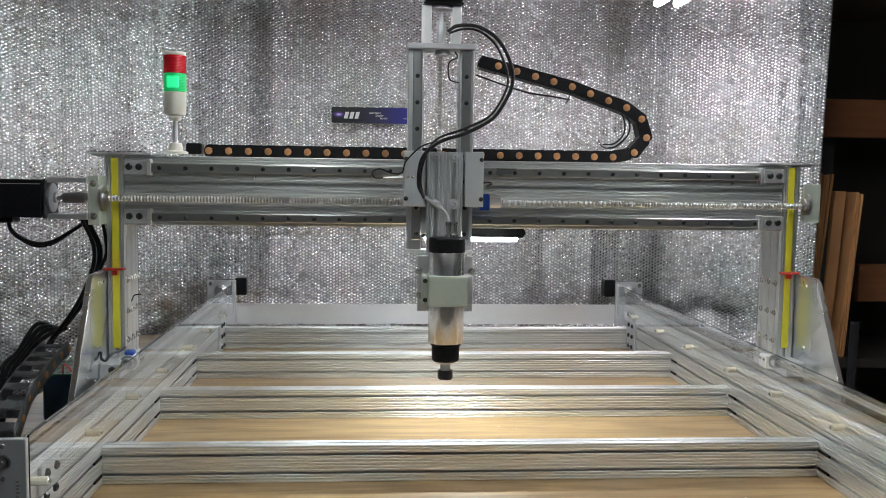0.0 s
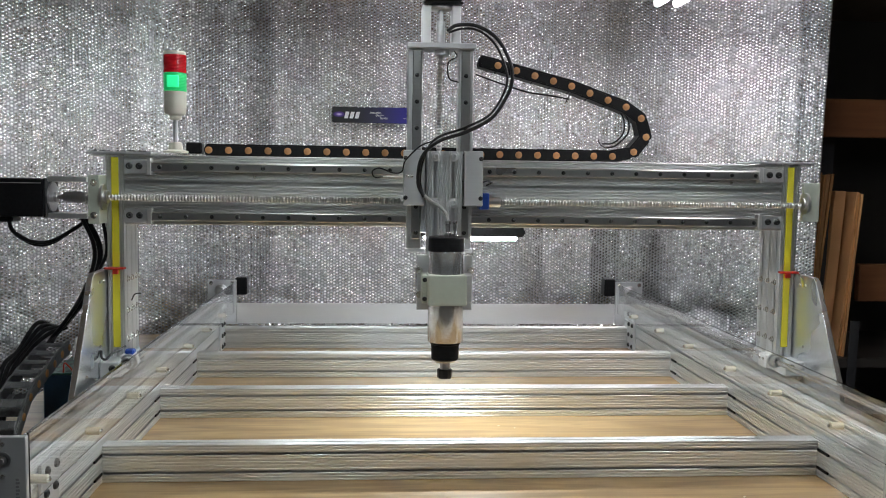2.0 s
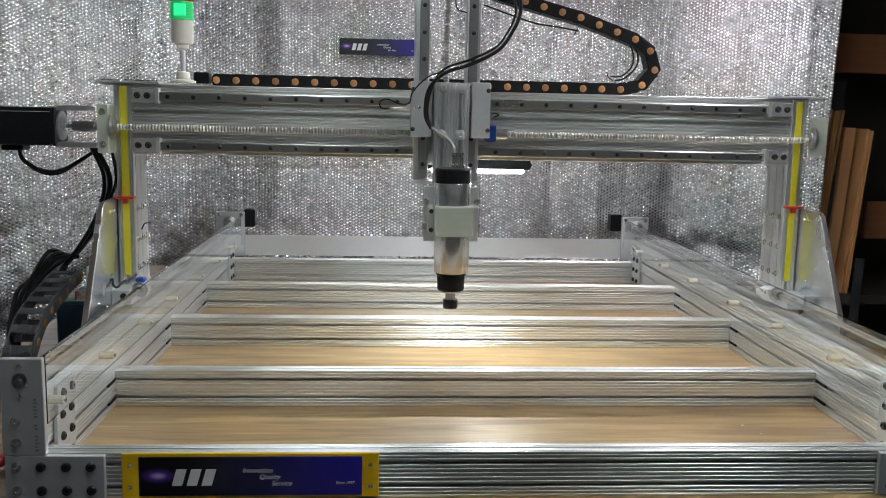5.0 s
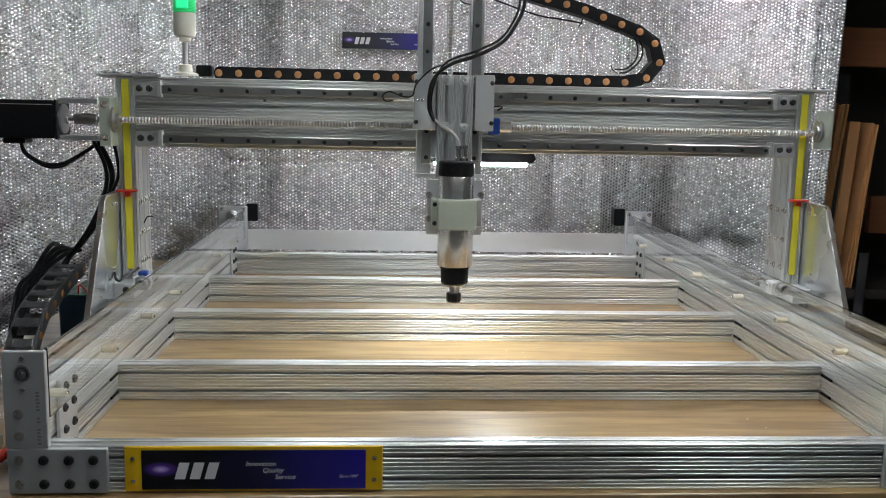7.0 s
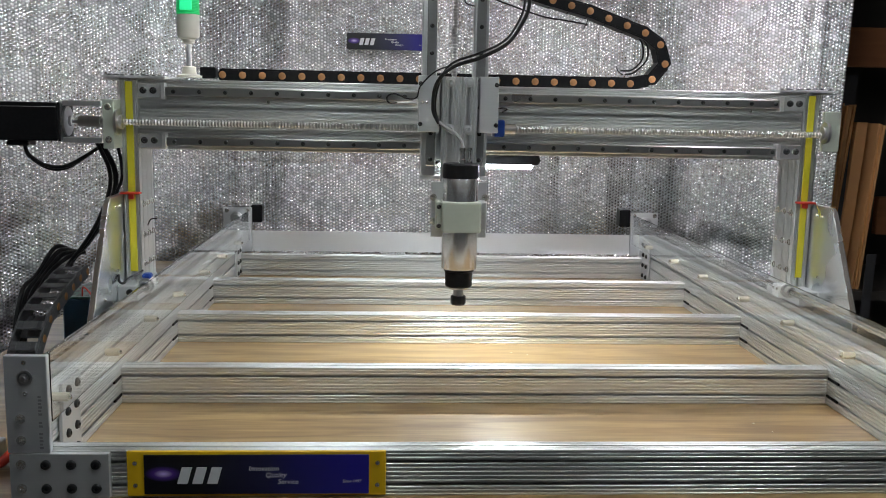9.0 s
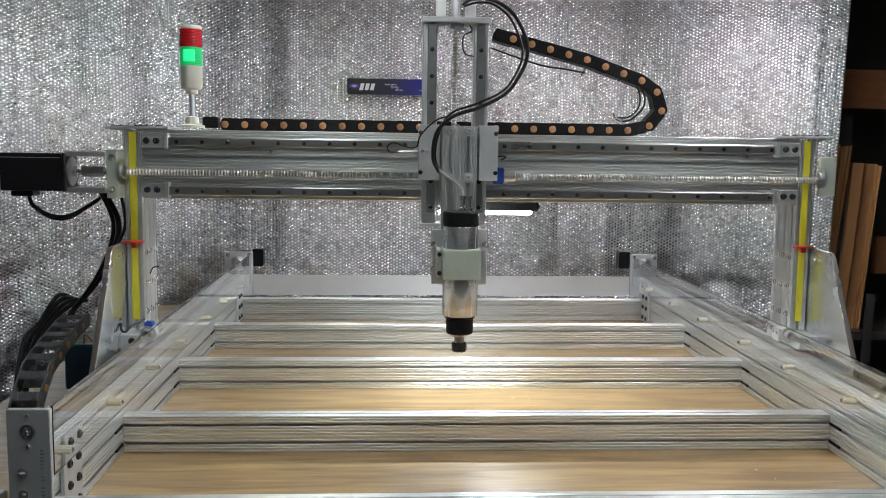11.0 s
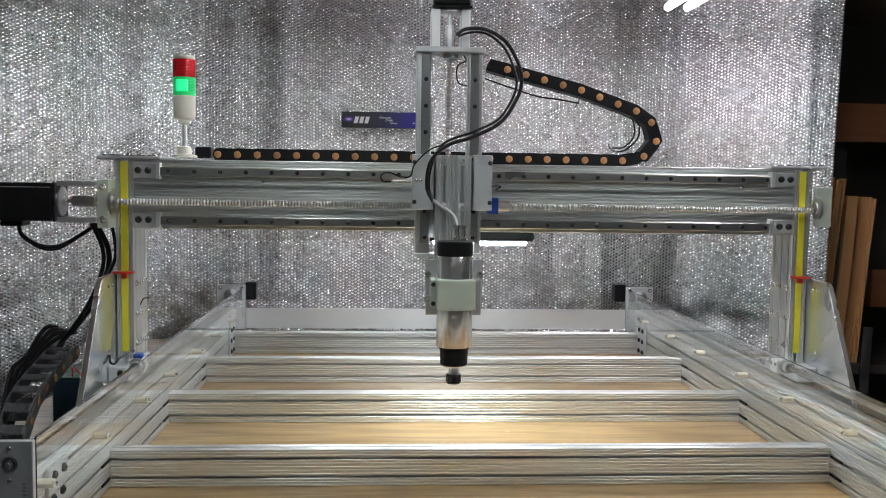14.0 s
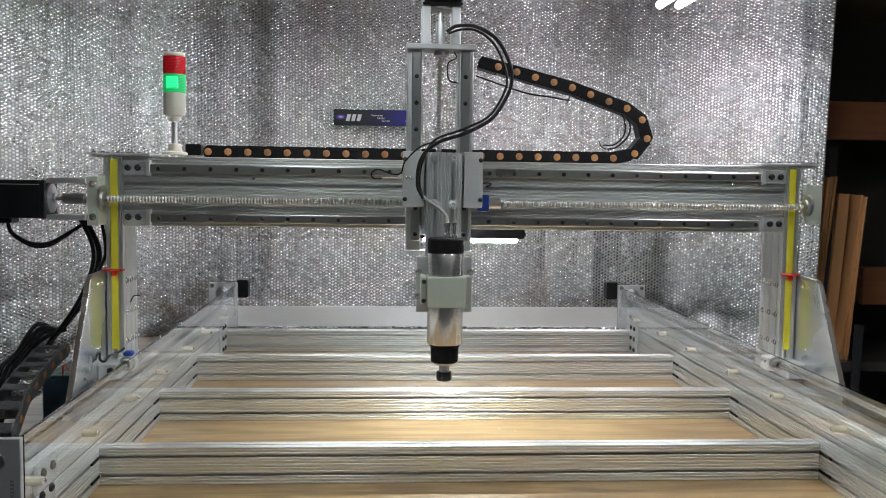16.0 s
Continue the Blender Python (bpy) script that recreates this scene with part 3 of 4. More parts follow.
def print_set(parent, x0, x1, z0, z1, y, small=True):
    """Printed panel with white slanted emblem blocks and lettering, facing the front."""
    w, h = x1 - x0, z1 - z0
    bm = bmesh.new()
    own = box(x0, x1, y, y + 0.002, z0, z1, 0)
    me = bpy.data.meshes.new("tmp")
    own.to_mesh(me)
    own.free()
    bm.from_mesh(me)
    bpy.data.meshes.remove(me)
    uvl = bm.loops.layers.uv.verify()
    for f in bm.faces:
        for lp in f.loops:
            lp[uvl].uv = ((lp.vert.co.x - x0) / w, (lp.vert.co.z - z0) / h)
    p = part("printed_panel", bm, PRINT, parent, "glossy panel shading from black to deep blue with a violet glow")
    bx, bz, bh = x0 + 0.145 * w, z0 + 0.27 * h, 0.42 * h
    for k in range(3):
        a = bx + k * 0.066 * w
        sl = 0.022 * w
        bw = 0.046 * w
        pts = [(a, bz), (a + bw, bz), (a + bw + sl, bz + bh), (a + sl, bz + bh)]
        hole = prism(pts, "y", y - 0.0012, y - 0.0002)
        part("emblem_block", hole, LETTER, p, "slanted white emblem block")
    for body, fx, fz, sz in (("Innovation", 0.46, 0.60, 0.165), ("Quality", 0.535, 0.43, 0.165), ("Service", 0.59, 0.26, 0.165),
                             ("Since 1997", 0.88, 0.29, 0.10)):
        letters(body, sz * h * 1.05, p, Matrix.Translation((x0 + fx * w, y - 0.0006, z0 + fz * h)) @ FACE_FRONT)


def badge(t):
    b = part("name_badge", box(-0.629, -0.208, -0.006, -0.0005, 0.004, 0.081, 0.0012), YELLOW, t, "yellow enamel plate with a dark blue printed panel")
    print_set(b, -0.601, -0.236, 0.0085, 0.0755, -0.0085)
    bolts(SCREW_ZINC, b, FACE_FRONT, [(x, -0.006, z) for x in (-0.6155, -0.222) for z in (0.023, 0.061)], "screw")


bed_frame()


def guard(s):
    t = thing("screw_guard", "clear polycarbonate guard strip on white nylon standoffs beside the side rail", "guard",
              (s * 0.748, 1, 0.13), "screw guards")
    xa, xb = sorted((s * 0.7465, s * 0.7505))
    sheet = part("sheet", box(xa, xb, 0.004, 2.058, 0.128, 0.243, 0.0004), CLEAR, t, "clear polycarbonate sheet")
    sheet.visible_shadow = False
    for y in (0.085, 0.372, 0.665, 0.945, 1.276, 1.565, 1.875):
        turn = Matrix.Translation((s * 0.7785, y, 0.143)) @ (FACE_LEFT if s > 0 else FACE_RIGHT)
        st = part("standoff", lathe([(0.0078, 0), (0.0078, 0.0268), (0.0068, 0.0278), (0, 0.0278)], 14, turn), NYLON, t, "white nylon standoff", True)
        put("screw", SCREW_ZINC, st, Matrix.Translation((s * 0.7462, y, 0.143)) @ (FACE_LEFT if s > 0 else FACE_RIGHT))


guard(-1)
guard(1)


def foil_strip():
    """Crumpled edge of foil lying on the rear crossbar."""
    bm = bmesh.new()
    rng = random.Random(4)
    prev = None
    for k in range(300):
        x = -0.735 + 1.47 * k / 299
        a = bm.verts.new((x, 2.045 + rng.uniform(-0.004, 0.004), 0.0815))
        b = bm.verts.new((x, 2.05 + rng.uniform(-0.006, 0.002), 0.084 + rng.uniform(0, 0.005)))
        c = bm.verts.new((x, 2.058, 0.0818))
        if prev:
            bm.faces.new((prev[0], a, b, prev[1]))
            bm.faces.new((prev[1], b, c, prev[2]))
        prev = (a, b, c)
    ob = put("foil_strip", mesh_of("foil_strip", bm, FOIL), None)
    tagged(ob, "crumpled silver foil strip along the rear crossbar", "foil")


foil_strip()

# ---- gantry ----
GY = 0.76        # front plane of the gantry beam


def gantry():
    t = thing("router_gantry", "silver aluminium gantry with slotted posts and two guide rails", "gantry", (0, 0.82, 0.16))
    part("beam", extrusion(0.08, 0.16, "x", GY, 0.5325, -0.80, 0.80), ALU_X, t)
    for z in (0.552, 0.668):
        r = part("guide_rail", box(-0.742, 0.735, GY - 0.017, GY, z - 0.0105, z + 0.0105, 0.002), RAIL, t, "polished linear guide rail")
        bolts(BOLT_M6, r, FACE_FRONT, [(-0.715 + k * 0.06, GY - 0.0165, z) for k in range(25) if not -0.12 < -0.715 + k * 0.06 < 0.03])
        for s in (-1, 1):
            br = part("stop_bracket", box(*sorted((s * 0.8, s * 0.744)), GY - 0.008, GY, z - 0.016, z + 0.018, 0.0015), PLATE, t)
            bolts(BOLT_M8, br, FACE_FRONT, [(s * x, GY - 0.008, z + 0.002) for x in (0.787, 0.764)])
            part("stop_tab", box(*sorted((s * 0.7435, s * 0.734)), GY - 0.022, GY, z - 0.018, z + 0.02, 0.001), SHEET, br)
    part("top_strip", box(-0.80, 0.80, GY - 0.004, GY + 0.08, 0.693, 0.6965, 0.0008), SHEET, t)
    for s in (-1, 1):
        u = -0.842 if s < 0 else 0.802
        po = part("post", extrusion(0.04, 0.12, "z", u, GY, 0.215, 0.693), ALU_Z, t)
        xc = u + 0.02
        part("slot_cover", box(xc - 0.0085, xc + 0.0085, GY - 0.0018, GY - 0.0002, 0.238, 0.69, 0.0006), YELLOWTAPE, po, "yellow plastic slot cover")
        turn = FACE_RIGHT if s < 0 else FACE_LEFT
        xi = -0.802 if s < 0 else 0.802
        bolts(BOLT_HEX, po, turn, [(xi, GY + dy, z) for z in (0.40, 0.325, 0.255) for dy in (0.02, 0.06, 0.1)])
        part("cap_plate", box(*sorted((s * 0.882, s * 0.735)), GY - 0.012, GY + 0.13, 0.697, 0.7035, 0.001), PLATE, t)
        bolts(BOLT_M6, t, Matrix.Identity(4), [(s * x, GY + y, 0.7035) for x in (0.87, 0.85, 0.815, 0.79, 0.765) for y in (0.01, 0.05)])
        # angle under the cap
        part("angle", box(*sorted((s * 0.8425, s * 0.846)), GY + 0.0, GY + 0.05, 0.66, 0.6965, 0.0006, box(*sorted((s * 0.846, s * 0.874)), GY + 0.0, GY + 0.05, 0.693, 0.6965, 0.0006)), SHEET, t)
        # tapering side plate outside the post
        xa, xb = sorted((s * 0.844, s * 0.857))
        outline = [(0.885, 0.06), (0.51, 0.06), (0.512, 0.17), (0.645, 0.405), (0.652, 0.416), (0.665, 0.424), (0.885, 0.428)]
        sp = part("side_plate", prism(outline, "x", xa, xb, 0.001), SATIN, t, "tapering bright aluminium side plate")
        turn = FACE_RIGHT if s < 0 else FACE_LEFT
        bolts(SCREW_ZINC, sp, turn, [(s * 0.844, y, z) for y, z in ((0.70, 0.40), (0.73, 0.40), (0.60, 0.2), (0.66, 0.18), (0.57, 0.15), (0.7, 0.25))], "screw")
        # red cover flag on the post
        fl = part("cover_flag", prism([(xc - 0.024, GY - 0.002), (xc - 0.024, GY - 0.02), (xc - 0.004, GY - 0.026), (xc + 0.022, GY - 0.02), (xc + 0.024, GY - 0.002)],
                                      "z", 0.426, 0.431, 0.001), RED, t, "small red plastic end cover")
        part("tab", box(xc - 0.006, xc + 0.006, GY - 0.012, GY - 0.0022, 0.414, 0.4255, 0.001), RED, fl)
        # foot with bearing blocks and the screw nut
        foot = part("foot_block", box(*sorted((s * 0.8, s * 0.8435)), 0.69, 0.885, 0.178, 0.2145, 0.002), PLATE, t)
        nut = part("nut_block", box(s * 0.789 - 0.022, s * 0.789 + 0.0105, 0.735, 0.775, 0.19, 0.222, 0.002), SHEET, t, "bright ball nut block")
        part("nut_flange", lathe([(0.0175, 0), (0.0175, 0.007), (0.0125, 0.008), (0.0125, 0.026), (0.009, 0.026), (0.009, 0.0)], 20,
                                 Matrix.Translation((s * 0.789, 0.735, 0.209)) @ FACE_FRONT), STEEL, nut, "", True)
        if s < 0:
            part("wiper", box(s * 0.789 - 0.012, s * 0.789 + 0.01, 0.742, 0.766, 0.2222, 0.235, 0.004), BLUEPART, nut, "blue plastic wiper on the ball nut")
        bolts(SCREW_ZINC, nut, FACE_RIGHT if s < 0 else FACE_LEFT, [(s * (0.789 - 0.022), y, 0.212) for y in (0.745, 0.765)], "screw")
        bolts(BOLT_M8, foot, FACE_FRONT, [(s * 0.815, 0.69, 0.2)])
    # end plate and flange at the far side of the screw
    ep = part("end_plate", box(0.8425, 0.884, GY - 0.03, GY - 0.018, 0.556, 0.652, 0.001), CLAMP, t, "pale bearing end plate")
    part("flange", lathe([(0.026, 0), (0.026, 0.006), (0.014, 0.008), (0.014, 0.012), (0, 0.012)], 24,
                         Matrix.Translation((0.846, GY - 0.04, 0.601)) @ FACE_LEFT), STEEL, ep, "", True)
    # cross screw
    rows = []
    for k in range(228):
        rows += [(0.0080, k * 0.0073), (0.0054, k * 0.0073 + 0.0036)]
    part("cross_screw", lathe(rows, 12, Matrix.Translation((-0.826, GY - 0.034, 0.596)) @ FACE_RIGHT), STEEL, t, "threaded steel ball screw", True)
    # drive end: plates, standoffs, coupling and motor
    dp = part("drive_plate", box(-0.868, -0.842, GY - 0.055, GY + 0.03, 0.535, 0.648, 0.0015), CLAMP, t, "pale motor mounting plate")
    part("flange", lathe([(0.03, 0), (0.03, 0.005), (0.016, 0.007), (0.016, 0.014), (0, 0.014)], 24,
                         Matrix.Translation((-0.842, GY - 0.034, 0.596)) @ FACE_RIGHT), STEEL, dp, "", True)
    bolts(BOLT_HEX, dp, FACE_FRONT, [(-0.855, GY - 0.055, z) for z in (0.555, 0.63)])
    for z in (0.553, 0.637):
        part("bracket_arm", box(-0.957, -0.868, GY - 0.062, GY - 0.004, z - 0.006, z + 0.006, 0.001), SHEET, t)
    part("coupling", lathe([(0.005, -0.09), (0.005, -0.06), (0.012, -0.06), (0.013, -0.03), (0.012, -0.01), (0.007, -0.01), (0.007, 0)], 16,
                           Matrix.Translation((-0.868, GY - 0.034, 0.596)) @ FACE_RIGHT), STEEL, t, "", True)
    mo = part("motor", box(-1.10, -0.962, GY - 0.078, GY + 0.01, 0.551, 0.638, 0.004, segs=2), MOTOR, t, "black enamelled drive motor")
    part("motor_flange", box(-0.961, -0.955, GY - 0.078, GY + 0.01, 0.550, 0.639, 0.002), MOTOR, mo)
    part("motor_seam", box(-1.098, -0.964, GY - 0.0795, GY - 0.0782, 0.627, 0.6285, 0), GREYCABLE, mo)
    part("pilot", lathe([(0.034, 0), (0.034, 0.004), (0.012, 0.006), (0.012, 0.012), (0.005, 0.012), (0.005, 0.03), (0, 0.03)], 24,
                        Matrix.Translation((-0.955, GY - 0.034, 0.596)) @ FACE_RIGHT), STEEL, mo, "", True)
    part("cable_box", box(-1.085, -1.035, GY - 0.06, GY - 0.01, 0.538, 0.5505, 0.003), MOTOR, mo)
    # small set screws in the beam's middle slot
    bolts(SCREW_ZINC, t, FACE_FRONT, [(-0.497, GY - 0.0005, 0.648), (0.67, GY - 0.0005, 0.65)], "screw")


gantry()


def work_light():
    t = thing("work_light", "black led bar lamp switched on under the gantry beam", "lamp", (0.035, 0.86, 0.53))
    y = 0.868
    pts = [(-0.105, 0.515), (-0.097, 0.5035), (0.167, 0.5035), (0.175, 0.515), (0.167, 0.5315), (-0.097, 0.5315)]
    part("housing", prism(pts, "y", y - 0.012, y + 0.03, 0.002), MOTOR, t)
    pts = [(-0.086, 0.503), (-0.082, 0.494), (0.15, 0.494), (0.154, 0.503)]
    part("diffuser", prism(pts, "y", y - 0.011, y + 0.026, 0.002), LEDGLOW, t, "glowing white led diffuser")
    part("clip", box(0.168, 0.172, y, y + 0.01, 0.5315, 0.545, 0.0005), MOTOR, t)


work_light()


def light_tower():
    x, y = -0.695, 0.825
    t = thing("signal_tower", "red and green signal light tower on a thin pole, green lit", "signal light", (x, y, 0.703))
    m = Matrix.Translation((x, y, 0))
    part("base", lathe([(0.03, 0.7035), (0.03, 0.708), (0.02, 0.711), (0.0175, 0.712), (0.0155, 0.728), (0.012, 0.73), (0, 0.73)], 28, m), WHITE, t, "", True)
    part("pole", lathe([(0.0065, 0.73), (0.0065, 0.79), (0, 0.79)], 16, m), SHEET, t, "", True)
    part("housing", lathe([(0.008, 0.782), (0.014, 0.785), (0.015, 0.793), (0.024, 0.797), (0.026, 0.802), (0.0265, 0.851), (0, 0.851)], 28, m), WHITE, t, "", True)

    def ribbed(z0, z1, r):
        rows = [(0, z0)]
        k = 12
        for i in range(k):
            a = z0 + (z1 - z0) * i / k
            b = z0 + (z1 - z0) * (i + 1) / k
            rows += [(r, a), (r + 0.0006, a * 0.5 + b * 0.5), (r, b)]
        return rows + [(0, z1)]
    g = part("green_lens", lathe(ribbed(0.852, 0.8945, 0.0265), 28, m), GREENLENS, t, "green ribbed lens", True)
    part("lit_core", box(x - 0.014, x + 0.014, y - 0.0285, y - 0.02, 0.86, 0.888, 0.002), GREENGLOW, g, "bright lit green core")
    part("red_lens", lathe(ribbed(0.8955, 0.938, 0.0265), 28, m), REDLENS, t, "red ribbed lens", True)
    part("cap", lathe([(0.0255, 0.9385), (0.0262, 0.9395), (0.0262, 0.944), (0.025, 0.947), (0, 0.9475)], 28, m), WHITE, t, "", True)


light_tower()

# ---- spindle carriage ----
CX = -0.0535     # its middle


def carriage():
    t = thing("spindle_carriage", "aluminium vertical axis carriage with guide rails and a lead screw", "machine axis", (CX, 0.7, 0.5))
    cy = 0.672
    for x0, x1 in ((-0.137, -0.103), (-0.019, 0.015)):
        c = part("column", box(x0, x1, cy, cy + 0.045, 0.487, 0.945, 0.0015), ALU_Z, t)
        xm = (x0 + x1) / 2 + (0.004 if x0 < -0.05 else -0.002)
        r = part("guide_rail", box(xm - 0.0105, xm + 0.0105, cy - 0.016, cy - 0.0002, 0.51, 0.942, 0.002), RAIL, c, "polished linear guide rail")
        bolts(BOLT_M6, r, FACE_FRONT, [(xm, cy - 0.0155, 0.525 + k * 0.06) for k in range(7)])
    part("foot_plate", box(-0.14, 0.018, cy - 0.004, cy + 0.045, 0.478, 0.4865, 0.001), PLATE, t)
    part("saddle", box(-0.125, 0.003, cy + 0.0455, 0.7425, 0.52, 0.70, 0.002), PLATE, t)
    for z in (0.552, 0.668):
        for x in (-0.1, -0.03):
            part("bearing_block", box(x - 0.028, x + 0.028, 0.718, 0.758, z - 0.018, z + 0.018, 0.002), STEEL, t)
    top = part("top_plate", box(-0.14, 0.018, cy - 0.03, cy + 0.05, 0.9455, 0.957, 0.0012), PLATE, t)
    part("bearing", lathe([(0.018, 0), (0.018, -0.01), (0.013, -0.014), (0, -0.014)], 20, Matrix.Translation((CX - 0.005, cy + 0.01, 0.9454))), STEEL, top, "", True)
    rows = []
    for k in range(37):
        rows += [(0.0068, 0.69 + k * 0.0073), (0.005, 0.6936 + k * 0.0073)]
    part("lead_screw", lathe(rows, 12, Matrix.Translation((CX - 0.009, cy + 0.01, 0))), STEEL, t, "threaded steel lead screw", True)
    for x0 in (-0.106, -0.038):
        part("motor_arm", box(x0, x0 + 0.02, cy - 0.02, cy + 0.04, 0.9575, 1.0425, 0.001), SHEET, t)
    part("coupling", lathe([(0.006, 0.9575), (0.01, 0.9575), (0.0105, 0.975), (0.01, 1.01), (0.005, 1.01), (0.005, 1.04)], 16, Matrix.Translation((CX - 0.009, cy + 0.01, 0))), STEEL, t, "", True)
    mo = part("motor", box(-0.103, -0.016, cy - 0.035, cy + 0.055, 1.049, 1.125, 0.004), MOTOR, t, "black enamelled motor")
    part("motor_flange", box(-0.105, -0.014, cy - 0.036, cy + 0.056, 1.043, 1.0488, 0.002), MOTOR, mo)
    part("pilot", lathe([(0.03, 1.036), (0.033, 1.038), (0.033, 1.0428), (0, 1.0428)], 24, Matrix.Translation((CX - 0.009, cy + 0.01, 0))), STEEL, mo, "", True)
    part("rating_label", box(-0.075, -0.045, cy - 0.0358, cy - 0.0352, 1.075, 1.1, 0), LETTER, mo, "small pale rating label")
    # sliding plate with the slotted bar that carries the spindle
    for x0, x1 in ((-0.146, -0.0965), (-0.0075, 0.036)):
        w = part("slide_plate", box(x0, x1, 0.632, 0.654, 0.588, 0.714, 0.0015), PLATE, t)
        bolts(BOLT_M6, w, FACE_FRONT, [((-0.141 if x0 < -0.1 else 0.031), 0.632, z) for z in (0.606, 0.696)])
    sl = part("slide_bar", extrusion(0.08, 0.04, "z", -0.0935, 0.615, 0.352, 0.712), ALU_Z, t)
    part("slide_back", box(-0.0965, -0.0075, 0.6552, 0.664, 0.59, 0.712, 0.001), PLATE, t)
    for x in (-0.074, -0.033):
        for z in (0.595, 0.7):
            b = put("washer_bolt", BIGBOLT, sl, Matrix.Translation((x, 0.615, z)) @ FACE_FRONT)
    part("sensor_bracket", box(-0.158, -0.1465, 0.635, 0.645, 0.645, 0.662, 0.0008), SHEET, t)
    part("limit_sensor", lathe([(0.0035, 0), (0.0035, 0.03), (0.0028, 0.032), (0.0028, 0.045), (0, 0.045)], 12,
                               Matrix.Translation((-0.148, 0.628, 0.652)) @ FACE_LEFT), STEEL, t, "small steel limit sensor", True)
    bolts(SCREW_ZINC, t, FACE_FRONT, [(x, 0.632, 0.655) for x in (-0.137, -0.127)], "screw")
    nut = part("nut_bracket", box(0.0365, 0.06, 0.7, 0.752, 0.578, 0.617, 0.002), BLUEPART, t, "blue ball nut bracket")
    part("ball_nut", lathe([(0.013, 0), (0.013, 0.028), (0.01, 0.03), (0.0085, 0.03), (0.0085, 0)], 20, Matrix.Translation((0.0605, GY - 0.034, 0.596)) @ FACE_RIGHT), STEEL, nut, "", True)


bb = lathe([(0.0118, 0), (0.0118, 0.0016), (0.0114, 0.002), (0.0078, 0.002), (0.0078, 0.0045), (0.0066, 0.0052), (0.0042, 0.0053), (0.0036, 0.002), (0, 0.002)], 20)
BIGBOLT = mesh_of("washer_bolt", bb, PLATE, True)
carriage()


def spindle():
    x, y = -0.0505, 0.572
    m = Matrix.Translation((x, y, 0))
    t = thing("router_spindle", "steel router spindle with black end caps and a black collet nut", "spindle", (x, y, 0.2))
    part("mounting_plate", box(x - 0.0635, x + 0.0625, 0.604, 0.6145, 0.352, 0.478, 0.0012), PLATE, t)
    part("body", lathe([(0.0393, 0.287), (0.0398, 0.288), (0.0398, 0.4885), (0.0393, 0.4895), (0, 0.4895)], 48, m), BRUSHED, t, "turned stainless steel body", True)
    part("top_cap", lathe([(0.0403, 0.49), (0.0403, 0.519), (0.038, 0.522), (0, 0.522)], 48, m), BLACK, t, "black plastic cap", True)
    part("gland", lathe([(0.0085, 0.522), (0.0085, 0.53), (0.006, 0.532), (0.006, 0.548), (0.0075, 0.549), (0.0075, 0.556), (0.003, 0.558), (0, 0.558)], 14,
                        Matrix.Translation((x + 0.003, y + 0.004, 0))), ZINC, t, "", True)
    part("gland", lathe([(0.007, 0.522), (0.007, 0.528), (0.0042, 0.53), (0.0042, 0.55), (0.0055, 0.551), (0.0055, 0.556), (0, 0.557)], 14,
                        Matrix.Translation((x + 0.019, y + 0.012, 0))), ZINC, t, "", True)
    part("lower_collar", lathe([(0, 0.245), (0.028, 0.245), (0.0305, 0.248), (0.0315, 0.28), (0.0345, 0.282), (0.0345, 0.2868), (0, 0.2868)], 40, m), BLACK, t, "black lower collar", True)
    part("seal_ring", lathe([(0, 0.240), (0.022, 0.240), (0.025, 0.2448), (0, 0.2448)], 32, m), WHITE, t, "", True)
    part("shaft", lathe([(0, 0.218), (0.0115, 0.218), (0.0115, 0.2398), (0, 0.2398)], 24, m), STEEL, t, "", True)
    rows = [(0.008, 0.203), (0.0155, 0.203), (0.0172, 0.207), (0.0172, 0.222), (0.0155, 0.224), (0.012, 0.224)]
    part("collet_nut", lathe(rows, 10, m), BLACKBOLT, t, "black collet nut")
    cl = part("clamp", box(x - 0.0425, x + 0.0425, y - 0.052, 0.6035, 0.373, 0.44, 0.004, segs=2), CLAMP, t, "pale green grey clamp block")
    part("clamp_ear", box(x - 0.055, x - 0.043, y - 0.03, 0.6035, 0.376, 0.438, 0.002), CLAMP, cl)
    part("clamp_ear", box(x + 0.043, x + 0.0585, y - 0.015, 0.6035, 0.376, 0.438, 0.002), PLATE, cl)
    bolts(BOLT_M6, cl, FACE_FRONT, [(x - 0.049, y - 0.03, z) for z in (0.386, 0.428)])
    bolts(BOLT_HEX, t, FACE_FRONT, [(x + dx, 0.604, z) for dx in (-0.059, 0.059) for z in (0.388, 0.443)])


spindle()


def cable(name, pts, r, material, label, parent=None, segs=10):
    ob = part(name, tube(pts, r, segs), material, parent, smooth=True)
    if parent is None:
        tagged(ob, label, "cable", "machine cables")
    return ob


